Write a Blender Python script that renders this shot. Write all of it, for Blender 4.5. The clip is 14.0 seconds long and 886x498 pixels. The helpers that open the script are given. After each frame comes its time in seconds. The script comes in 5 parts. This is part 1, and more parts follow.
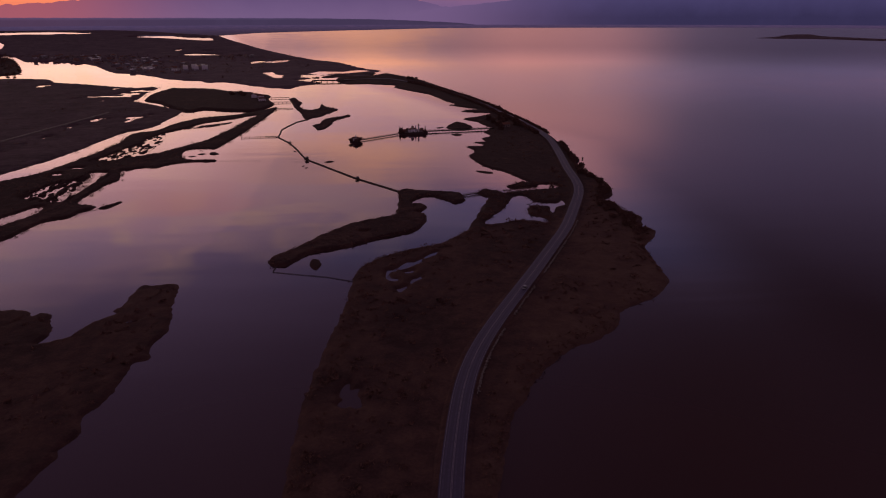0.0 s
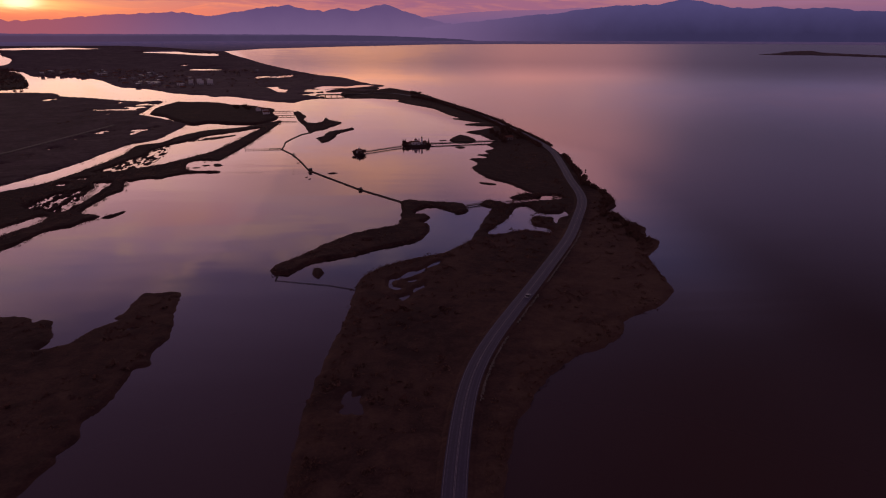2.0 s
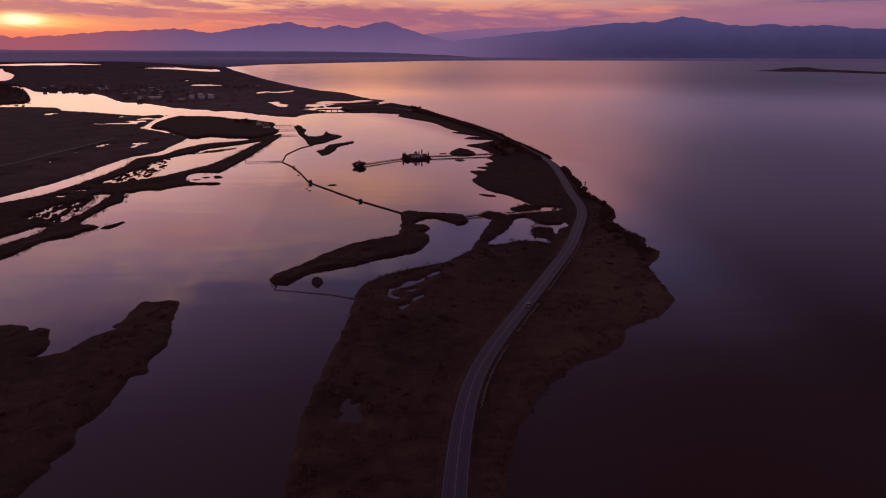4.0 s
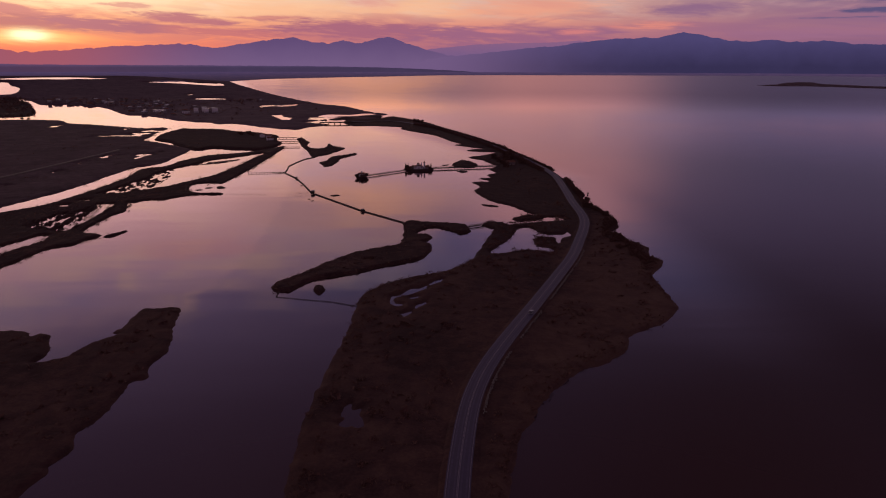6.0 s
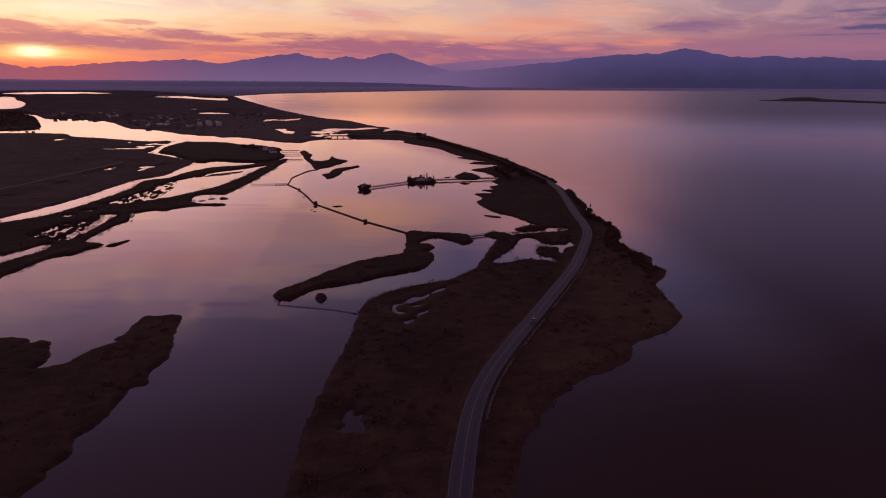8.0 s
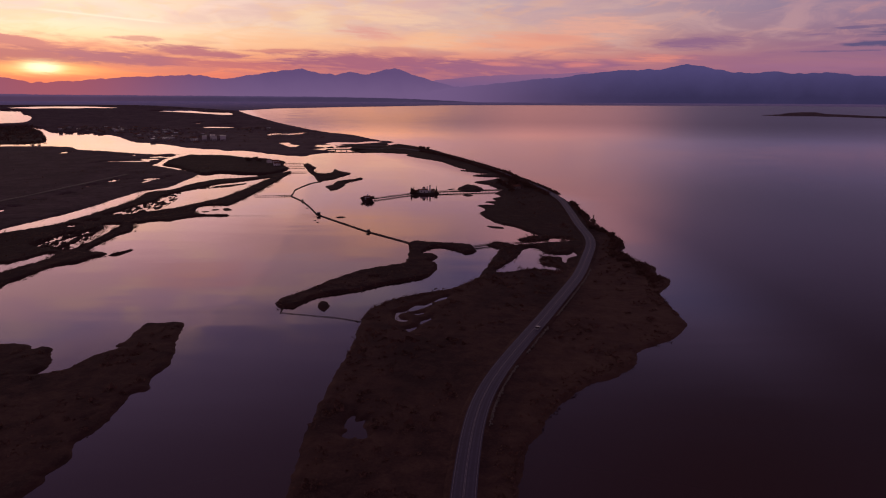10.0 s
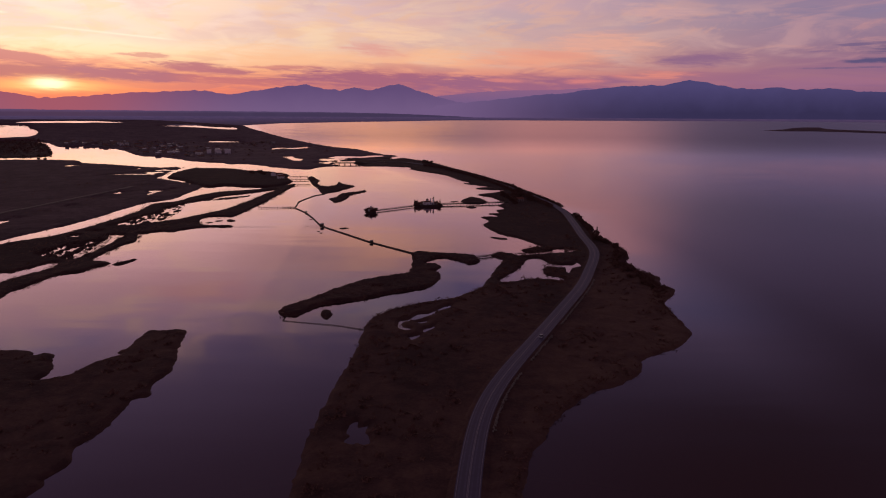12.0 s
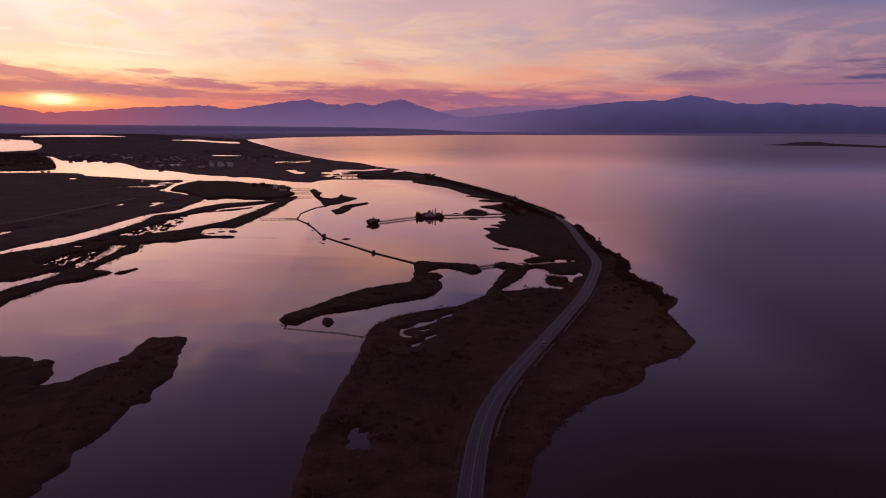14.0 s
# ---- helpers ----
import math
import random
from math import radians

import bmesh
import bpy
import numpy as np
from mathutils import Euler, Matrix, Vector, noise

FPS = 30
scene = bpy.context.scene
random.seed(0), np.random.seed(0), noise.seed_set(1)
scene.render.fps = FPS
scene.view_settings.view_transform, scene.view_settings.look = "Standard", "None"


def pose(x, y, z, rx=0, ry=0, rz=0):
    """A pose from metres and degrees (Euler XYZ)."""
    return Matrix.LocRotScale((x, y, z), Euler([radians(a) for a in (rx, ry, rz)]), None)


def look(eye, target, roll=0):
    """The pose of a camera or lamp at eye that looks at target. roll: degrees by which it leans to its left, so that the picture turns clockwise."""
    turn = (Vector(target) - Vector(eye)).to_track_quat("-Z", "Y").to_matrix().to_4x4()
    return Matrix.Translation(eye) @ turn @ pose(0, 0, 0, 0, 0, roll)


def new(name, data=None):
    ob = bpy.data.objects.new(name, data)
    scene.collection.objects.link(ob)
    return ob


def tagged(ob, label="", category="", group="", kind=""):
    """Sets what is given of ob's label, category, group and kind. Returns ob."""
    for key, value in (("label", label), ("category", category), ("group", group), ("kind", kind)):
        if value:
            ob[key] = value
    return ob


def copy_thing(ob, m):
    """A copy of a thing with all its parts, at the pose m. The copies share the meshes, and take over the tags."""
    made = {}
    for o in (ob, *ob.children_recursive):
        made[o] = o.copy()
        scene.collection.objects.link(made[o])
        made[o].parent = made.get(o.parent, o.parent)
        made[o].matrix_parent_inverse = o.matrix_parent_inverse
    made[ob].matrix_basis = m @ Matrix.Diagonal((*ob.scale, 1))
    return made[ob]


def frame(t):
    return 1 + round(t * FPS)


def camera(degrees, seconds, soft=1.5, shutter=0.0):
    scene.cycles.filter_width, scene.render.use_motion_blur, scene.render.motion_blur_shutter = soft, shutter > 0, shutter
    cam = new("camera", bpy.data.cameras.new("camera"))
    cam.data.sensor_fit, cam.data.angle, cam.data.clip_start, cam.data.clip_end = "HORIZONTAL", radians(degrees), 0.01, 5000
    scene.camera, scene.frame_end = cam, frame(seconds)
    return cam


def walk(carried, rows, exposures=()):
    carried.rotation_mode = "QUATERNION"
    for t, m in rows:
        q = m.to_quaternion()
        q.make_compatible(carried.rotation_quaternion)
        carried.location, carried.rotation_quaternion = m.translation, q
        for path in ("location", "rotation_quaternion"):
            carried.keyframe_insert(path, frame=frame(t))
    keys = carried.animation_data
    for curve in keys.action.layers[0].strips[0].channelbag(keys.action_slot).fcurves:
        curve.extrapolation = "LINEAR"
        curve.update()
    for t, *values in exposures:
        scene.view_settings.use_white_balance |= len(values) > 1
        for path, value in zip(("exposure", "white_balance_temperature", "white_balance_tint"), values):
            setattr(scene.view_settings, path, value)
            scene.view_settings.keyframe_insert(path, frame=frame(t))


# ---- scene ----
# A drone sinks slowly over a lagoon at sunset, tilting up from the road to the sky.
cam = camera(69.2, 14.0, soft=1.1)
PATH = [
    (0, (0.00, 0.00, 128.32), (3.18, 93.98, 94.30), -0.08),
    (0.5, (-0.03, -0.01, 127.40), (2.79, 94.18, 93.92), -0.06),
    (1, (-0.06, -0.02, 126.47), (2.55, 94.36, 93.55), -0.04),
    (1.5, (-0.09, -0.04, 125.55), (2.60, 94.56, 93.22), -0.02),
    (2, (-0.11, -0.05, 124.62), (2.66, 94.73, 92.86), 0.01),
    (2.5, (-0.14, -0.06, 123.70), (2.71, 94.91, 92.50), 0.04),
    (3, (-0.17, -0.07, 122.77), (2.75, 95.09, 92.18), 0.06),
    (5.5, (-0.30, -0.13, 118.10), (2.28, 95.88, 90.27), 0.13),
    (6, (-0.32, -0.14, 117.16), (2.19, 96.03, 89.87), 0.14),
    (6.5, (-0.35, -0.15, 116.22), (2.10, 96.18, 89.49), 0.15),
    (7, (-0.37, -0.17, 115.28), (2.02, 96.32, 89.10), 0.13),
    (7.5, (-0.39, -0.18, 114.33), (1.89, 96.46, 88.72), 0.14),
    (8, (-0.42, -0.19, 113.39), (1.75, 96.60, 88.34), 0.18),
    (10.5, (-0.53, -0.25, 108.64), (1.06, 97.24, 86.42), 0.22),
    (11, (-0.55, -0.26, 107.69), (0.90, 97.36, 86.05), 0.23),
    (11.5, (-0.57, -0.27, 106.73), (0.76, 97.48, 85.67), 0.24),
    (12, (-0.59, -0.28, 105.78), (0.63, 97.59, 85.30), 0.27),
    (12.5, (-0.61, -0.29, 104.82), (0.51, 97.69, 84.85), 0.24),
    (13, (-0.63, -0.30, 103.86), (0.44, 97.79, 84.44), 0.27),
    (13.5, (-0.65, -0.31, 102.90), (0.34, 97.90, 84.09), 0.31),
    (14, (-0.67, -0.32, 101.93), (0.26, 98.00, 83.70), 0.29),
]
walk(cam, [(t, look(eye, target, roll)) for t, eye, target, roll in PATH])


# ---- world and sun ----
def srgb(r, g, b):
    """Linear colour from 0..255 display values."""
    f = lambda c: c / 12.92 if c <= 0.04045 else ((c + 0.055) / 1.055) ** 2.4
    return (f(r / 255), f(g / 255), f(b / 255), 1.0)


class Nodes:
    """Short hand for wiring node trees."""

    def __init__(self, tree):
        self.tree = tree
        tree.nodes.clear()

    def add(self, kind, **values):
        n = self.tree.nodes.new(kind)
        if "operation" in values:
            n.operation = values["operation"]
        if "use_clamp" in values:
            n.use_clamp = values["use_clamp"]
        if "interpolation_type" in values:
            n.interpolation_type, n.clamp = values["interpolation_type"], True
        if "data_type" in values:
            n.data_type, n.blend_type = values["data_type"], values["blend_type"]
        if "distribution" in values:
            n.distribution = values["distribution"]
        if "sky_type" in values:
            n.sky_type, n.sun_disc = values["sky_type"], values["sun_disc"]
            n.sun_elevation, n.sun_rotation = values["sun_elevation"], values["sun_rotation"]
        return n

    def put(self, socket, value):
        if isinstance(value, bpy.types.NodeSocket):
            self.tree.links.new(value, socket)
        else:
            socket.default_value = value

    def math(self, op, a, b=0.0, c=0.0, clamp=False):
        n = self.add("ShaderNodeMath", operation=op, use_clamp=clamp)
        for s, v in zip(n.inputs, (a, b, c)):
            self.put(s, v)
        return n.outputs[0]

    def span(self, v, a, b, lo=0.0, hi=1.0, smooth=True):
        n = self.add("ShaderNodeMapRange", interpolation_type="SMOOTHSTEP" if smooth else "LINEAR", clamp=True)
        for s, x in zip(n.inputs, (v, a, b, lo, hi)):
            self.put(s, x)
        return n.outputs[0]

    def ramp(self, v, stops):
        n = self.add("ShaderNodeValToRGB")
        el = n.color_ramp.elements
        while len(el) < len(stops):
            el.new(0.5)
        for e, (p, c) in zip(el, stops):
            e.position, e.color = p, c
        self.put(n.inputs[0], v)
        return n.outputs[0]

    def mix(self, f, a, b, blend="MIX"):
        n = self.add("ShaderNodeMix", data_type="RGBA", blend_type=blend)
        self.put(n.inputs[0], f), self.put(n.inputs[6], a), self.put(n.inputs[7], b)
        return n.outputs[2]

    def noise(self, vector, scale, detail=4.0, rough=0.55, distort=0.0):
        n = self.add("ShaderNodeTexNoise")
        self.put(n.inputs["Vector"], vector)
        for key, v in (("Scale", scale), ("Detail", detail), ("Roughness", rough), ("Distortion", distort)):
            n.inputs[key].default_value = v
        return n.outputs["Fac"]

    def vec(self, x, y, z=0.0):
        n = self.add("ShaderNodeCombineXYZ")
        for s, v in zip(n.inputs, (x, y, z)):
            self.put(s, v)
        return n.outputs[0]

    def bell(self, v, centre, width):
        d = self.math("DIVIDE", self.math("SUBTRACT", v, centre), width)
        return self.math("EXPONENT", self.math("MULTIPLY", self.math("MULTIPLY", d, d), -1.0))


SUN_AZ, SUN_EL = -30.05, 2.03      # degrees, from the lens's forward line and the horizon

world = bpy.data.worlds.new("dusk_sky")
scene.world = world
world.use_nodes = True
N = Nodes(world.node_tree)
gen = N.add("ShaderNodeTexCoord").outputs["Generated"]
sep = N.add("ShaderNodeSeparateXYZ")
N.put(sep.inputs[0], gen)
dx, dy, dz = sep.outputs
el = N.math("DEGREES", N.math("ARCSINE", dz))
az = N.math("DEGREES", N.math("ARCTAN2", dx, dy))
off = N.math("ABSOLUTE", N.math("SUBTRACT", az, SUN_AZ))
off = N.math("MINIMUM", off, N.math("SUBTRACT", 360.0, off))
p = N.math("POWER", N.span(el, 0.0, 90.0, smooth=False), 0.5)      # sqrt, so that the low sky gets room


def half(r, g, b):
    """Half of a linear colour: ramps hold it, and the sky doubles it."""
    return (r / 2, g / 2, b / 2, 1.0)


def low_sky(rows, high):
    """Height angles with display colours, then, above the thin cloud, with linear ones."""
    return [(math.sqrt(e / 90.0), half(*srgb(*c)[:3])) for e, c in rows] + [(math.sqrt(e / 90.0), half(*c)) for e, c in high]


toward = N.ramp(p, low_sky([(0, (150, 75, 92)), (1.2, (232, 118, 100)), (1.8, (242, 128, 102)), (2.6, (246, 146, 112)), (3.6, (250, 178, 134)), (4.6, (255, 218, 176)),
                            (5.3, (255, 228, 194)), (6.6, (250, 216, 197)), (8.2, (247, 217, 204)), (10, (240, 210, 204))],
                           [(12, (0.92, 0.60, 0.57)), (15, (0.75, 0.48, 0.53)), (18, (0.60, 0.43, 0.55)), (21, (0.30, 0.24, 0.39)), (30, (0.180, 0.130, 0.212)), (45, (0.152, 0.095, 0.126)), (90, (0.12, 0.073, 0.094))]))
across = N.ramp(p, low_sky([(0, (140, 88, 116)), (1.5, (172, 106, 126)), (2.4, (192, 118, 124)), (3.4, (226, 146, 128)), (4.6, (238, 174, 146)), (5.6, (230, 178, 158)),
                            (7.0, (222, 178, 168)), (8.6, (212, 172, 174)), (10.4, (202, 166, 174))],
                           [(12, (0.54, 0.35, 0.37)), (15, (0.50, 0.32, 0.36)), (18, (0.38, 0.28, 0.38)), (21, (0.188, 0.155, 0.27)), (30, (0.12, 0.09, 0.15)), (45, (0.120, 0.072, 0.096)), (90, (0.12, 0.073, 0.094))]))
away = N.ramp(p, low_sky([(0, (110, 75, 115)), (1.6, (138, 94, 126)), (2.6, (158, 106, 130)), (3.8, (154, 110, 132)), (5.2, (150, 116, 139)),
                          (7.0, (144, 122, 148)), (9.0, (127, 116, 149))],
                         [(11.5, (0.150, 0.129, 0.212)), (14, (0.158, 0.130, 0.216)), (17, (0.138, 0.109, 0.184)), (25, (0.058, 0.040, 0.060)), (35, (0.084, 0.048, 0.060)), (90, (0.12, 0.073, 0.094))]))
behind = N.ramp(p, low_sky([(0, (84, 64, 100)), (6.0, (100, 74, 110)), (18, (96, 74, 106))], [(45, (0.13, 0.08, 0.105)), (90, (0.12, 0.073, 0.094))]))
side = N.span(off, 4.0, 64.0, smooth=False)
sky = N.mix(N.span(off, 5.0, 32.0), toward, across)
sky = N.mix(N.span(off, 30.0, 62.0), sky, away)
sky = N.mix(N.span(off, 85.0, 165.0), sky, behind)
sky = N.mix(1.0, sky, (2.0, 2.0, 2.0, 1.0), "MULTIPLY")


# soft heaps of thin cloud, lying in flattened drifts
def drift(wide, tall, seed, detail=7.0, tilt=0.0, distort=0.35):
    up = N.math("ADD", el, N.math("MULTIPLY", az, tilt))
    return N.noise(N.vec(N.math("MULTIPLY", az, wide), N.math("MULTIPLY", up, tall), seed), 1.0, detail, 0.56, distort)


def mottle(field, a, b, e0, e1, e2, e3, amount, colour):
    """Cloud of one tone where a drift runs between a and b, from the height e0..e1 up to e2..e3."""
    m = N.math("MULTIPLY", N.span(field, a, b), N.math("MULTIPLY", N.span(el, e0, e1), N.span(el, e2, e3, 1.0, 0.0)))
    m = N.math("MULTIPLY", m, N.math("SUBTRACT", 1.0, N.math("MAXIMUM", N.math("MULTIPLY", N.span(el, 9.0, 12.0), N.span(az, -8.0, 4.0)), N.math("MULTIPLY", N.span(el, 7.4, 9.4), N.span(az, 14.0, 26.0)))))
    return N.mix(N.math("MULTIPLY", m, amount), sky, colour)


heap = drift(0.075, 0.26, 4.0, 7.0, -0.03, 0.7)
puff = drift(0.12, 0.46, 9.0, 7.0, 0.05, 0.9)
wisp = drift(0.20, 0.80, 15.0, 7.0, -0.10, 1.2)
haze = drift(0.10, 0.60, 41.0, 7.0, 0.07, 0.8)
sky = mottle(heap, 0.45, 0.66, 4.6, 7.0, 17.0, 24.0, 0.75, N.mix(side, srgb(230, 196, 188), srgb(138, 122, 156)))
sky = mottle(haze, 0.46, 0.64, 4.6, 6.2, 9.5, 12.0, 0.55, N.mix(side, srgb(232, 192, 182), srgb(158, 124, 146)))
sky = mottle(puff, 0.47, 0.66, 3.2, 5.0, 17.0, 24.0, 0.75, N.mix(side, srgb(255, 220, 188), srgb(178, 134, 148)))
sky = mottle(wisp, 0.48, 0.64, 3.4, 4.6, 8.0, 11.0, 0.50, N.mix(side, srgb(255, 206, 160), srgb(190, 138, 144)))
bank = drift(0.13, 1.0, 11.3, 7.0, 0.03, 0.8)
sky = mottle(bank, 0.45, 0.62, 1.0, 2.2, 3.2, 5.2, 0.60, N.mix(side, srgb(196, 114, 118), srgb(140, 98, 134)))
torn = drift(0.16, 1.5, 21.0, 8.0, 0.05, 0.8)
fray = drift(0.55, 4.2, 33.0, 6.0, 0.05, 0.7)
ragged = N.math("SUBTRACT", N.math("ADD", N.math("MULTIPLY", torn, 0.55), N.math("MULTIPLY", fray, 0.45)), 0.5)


def cloud(colour, a, wa, e, we, amount, slope=0.0, rough=3.4, soft=0.65, under=0.0):
    """One cloud about a bearing and a height, its edge broken up by the drift; under: how far it reaches down, where its belly is flatter."""
    lift = N.math("SUBTRACT", el, N.math("MULTIPLY", N.math("SUBTRACT", az, a), slope))
    tall = N.bell(lift, e, we)
    if under:
        tall = N.math("MINIMUM", tall, N.bell(N.math("MINIMUM", lift, e), e, under))
    body = N.math("MULTIPLY", N.bell(az, a, wa), tall)
    m = N.math("ADD", body, N.math("MULTIPLY", N.math("MULTIPLY", ragged, rough), N.span(body, 0.0, 0.6)))
    return N.mix(N.math("MULTIPLY", N.span(m, 0.22, 0.22 + soft), amount), sky, srgb(*colour))


# peach and pink heaps in the middle
sky = cloud((250, 186, 144), -11.0, 9.0, 4.7, 1.0, 0.60, 0.0, 2.4, 0.9)
sky = cloud((250, 208, 172), -3.0, 5.5, 6.6, 0.9, 0.60, -0.10, 2.4, 0.9)
sky = cloud((250, 214, 176), -10.0, 2.2, 6.2, 1.6, 0.55, 0.0, 2.4, 0.9)
sky = cloud((248, 188, 148), 0.5, 5.0, 4.8, 0.8, 0.70, -0.05, 2.4, 0.9)
sky = cloud((238, 158, 132), 8.0, 8.0, 4.7, 0.9, 0.65, 0.0, 2.4, 0.9)
sky = cloud((236, 170, 148), 14.0, 5.0, 5.8, 1.1, 0.65, -0.05, 2.4, 0.9)
sky = cloud((212, 164, 160), 18.0, 4.0, 8.2, 0.7, 0.60, -0.12, 2.4, 0.9)
sky = cloud((222, 150, 144), -5.4, 3.2, 5.3, 0.65, 0.75, -0.08, 3.0, 0.9)
sky = cloud((222, 148, 134), 10.0, 3.0, 5.0, 0.35, 0.55, -0.06, 3.0, 0.9)
# two clouds added higher up, to colour the sky mirrored in the water
sky = cloud((255, 196, 154), -8.0, 11.5, 12.7, 2.3, 0.85, 0.0, 1.6, 0.8)
sky = cloud((116, 110, 152), 6.0, 6.5, 16.6, 2.2, 0.85, 0.0, 2.6, 1.0)
# mauve banks over and beside the sun
sky = cloud((222, 140, 124), -30.0, 11.0, 3.70, 0.95, 0.85, -0.05, 3.2, 0.8)
sky = cloud((188, 112, 122), -32.5, 6.5, 4.05, 0.55, 0.92, -0.13, 3.6, 0.7)
sky = cloud((176, 104, 116), -31.5, 11.5, 2.84, 0.80, 0.96, 0.0, 3.0, 0.6, 0.40)
sky = cloud((164, 98, 124), -25.0, 5.2, 2.84, 0.70, 0.96, -0.04, 3.2, 0.6, 0.40)
sky = cloud((206, 136, 132), -23.4, 2.3, 4.45, 0.24, 0.80)
sky = cloud((178, 106, 124), -19.4, 4.8, 3.62, 0.42, 0.94, -0.07)
sky = cloud((206, 128, 124), -13.4, 4.0, 3.78, 0.20, 0.80, 0.02)
sky = cloud((190, 108, 118), -15.5, 6.0, 2.62, 0.42, 0.90, -0.03)
sky = cloud((164, 98, 124), -5.0, 10.5, 2.85, 0.90, 0.96, -0.04, 3.2, 0.7)
sky = cloud((154, 98, 130), 6.5, 10.5, 2.40, 1.15, 0.94, -0.01, 3.4, 0.8)
sky = cloud((152, 100, 132), 14.5, 2.6, 2.85, 0.45, 0.75, 0.0, 3.0, 0.9)
# small lit folds under them, and slate cloud far from the sun
sky = cloud((224, 134, 126), 6.2, 2.2, 2.90, 0.22, 0.70, -0.05, 4.0, 1.0)
sky = cloud((224, 132, 126), 12.7, 1.9, 2.80, 0.26, 0.70, 0.0, 4.0, 1.0)
sky = cloud((232, 152, 130), 10.0, 2.2, 3.70, 0.26, 0.60, -0.05, 4.0, 1.0)
sky = cloud((228, 138, 124), 18.6, 3.8, 3.25, 0.40, 0.80, 0.0, 3.4, 1.0)
sky = cloud((140, 100, 134), 21.8, 4.6, 4.40, 0.62, 0.92, 0.0, 2.4, 0.8)
sky = cloud((156, 106, 136), 29.5, 6.5, 2.50, 0.60, 0.65, 0.0, 2.6, 0.9)
sky = cloud((176, 138, 152), 28.8, 4.5, 6.95, 0.42, 0.60, 0.28, 2.6, 0.9)
sky = cloud((86, 78, 120), 36.0, 4.2, 4.75, 0.34, 0.95, 0.02, 2.6, 0.6)
sky = cloud((86, 78, 120), 34.5, 3.8, 3.95, 0.26, 0.95, 0.01, 2.6, 0.6)
sky = cloud((104, 86, 126), 31.5, 4.6, 3.52, 0.11, 0.85, -0.01)
sky = cloud((112, 92, 130), 33.2, 2.6, 5.15, 0.13, 0.80, 0.01)
sky = cloud((126, 98, 134), 30.2, 1.6, 4.75, 0.10, 0.75)
# higher up, over the lagoon: blue-grey gaps and peach folds
sky = cloud((255, 218, 184), -25.0, 4.5, 10.9, 1.1, 0.7, 0.05, 2.4, 1.0)
sky = cloud((178, 162, 186), -34.0, 9.0, 12.4, 1.5, 0.55, 0.05, 2.4, 1.0)
sky = cloud((232, 174, 172), -20.5, 6.5, 15.6, 1.7, 0.70, 0.06, 2.4, 1.0)
sky = cloud((150, 146, 186), -33.0, 9.0, 18.6, 1.8, 0.75, 0.0, 2.4, 1.0)
sky = cloud((134, 128, 168), -12.0, 8.0, 13.0, 1.6, 0.55, 0.05, 2.4, 1.0)
# the sun, low behind thin cloud, and its glow
disc = N.math("MULTIPLY", N.bell(az, SUN_AZ, 1.10), N.bell(N.math("ADD", el, N.math("MULTIPLY", ragged, 0.6)), SUN_EL + 0.12, 0.33))
rim = N.math("MULTIPLY", N.bell(az, SUN_AZ + 0.2, 2.6), N.bell(N.math("ADD", el, N.math("MULTIPLY", ragged, 1.3)), SUN_EL + 0.02, 0.36))
halo = N.math("MULTIPLY", N.bell(az, SUN_AZ, 5.5), N.bell(N.math("ADD", el, N.math("MULTIPLY", ragged, 1.2)), SUN_EL - 0.10, 0.48))
glow = N.math("MULTIPLY", N.bell(az, SUN_AZ, 9.0), N.bell(el, SUN_EL + 3.4, 2.2))
sky = N.mix(N.math("MULTIPLY", glow, 0.18), sky, (0.8, 0.56, 0.32, 1), "ADD")
sky = N.mix(N.math("MULTIPLY", halo, 0.75), sky, srgb(255, 172, 112))
sky = N.mix(N.math("MULTIPLY", rim, 1.1, clamp=True), sky, srgb(255, 210, 132))
sky = N.mix(N.math("MULTIPLY", disc, 1.7, clamp=True), sky, srgb(255, 246, 190))
sky = N.mix(N.math("MULTIPLY", disc, 0.6), sky, (0.6, 0.5, 0.4, 1), "ADD")
# glows added high in the sky, to tint and brighten its mirror image
blush = N.math("MULTIPLY", N.math("MULTIPLY", N.span(az, 1.0, 9.0), N.span(az, 15.5, 24.0, 1.0, 0.0)), N.bell(el, 14.0, 3.2))
sky = N.mix(N.math("MULTIPLY", blush, 0.70), sky, (0.42, 0.17, 0.10, 1), "ADD")
dusk = N.math("MULTIPLY", N.bell(az, 24.0, 13.0), N.bell(el, 19.0, 5.5))
sky = N.mix(dusk, sky, (0.048, 0.047, 0.080, 1), "ADD")
bright = N.math("MULTIPLY", N.bell(az, -33.0, 15.0), N.bell(el, 10.5, 2.6))
sky = N.mix(N.math("MULTIPLY", bright, 0.45), sky, (0.8, 0.52, 0.42, 1), "ADD")
# a vapour trail
trail = N.math("MULTIPLY", N.bell(N.math("ADD", el, N.math("MULTIPLY", N.math("ADD", az, 25.8), 0.060)), 5.97, 0.075),
               N.math("MULTIPLY", N.span(az, -30.5, -28.5), N.span(az, -20.3, -22.8)))
sky = N.mix(N.math("MULTIPLY", trail, 0.8), sky, srgb(255, 240, 214))
stub = N.math("MULTIPLY", N.bell(el, 6.95, 0.09), N.span(az, -31.9, -32.6))
sky = N.mix(N.math("MULTIPLY", stub, 0.8), sky, srgb(255, 240, 214))
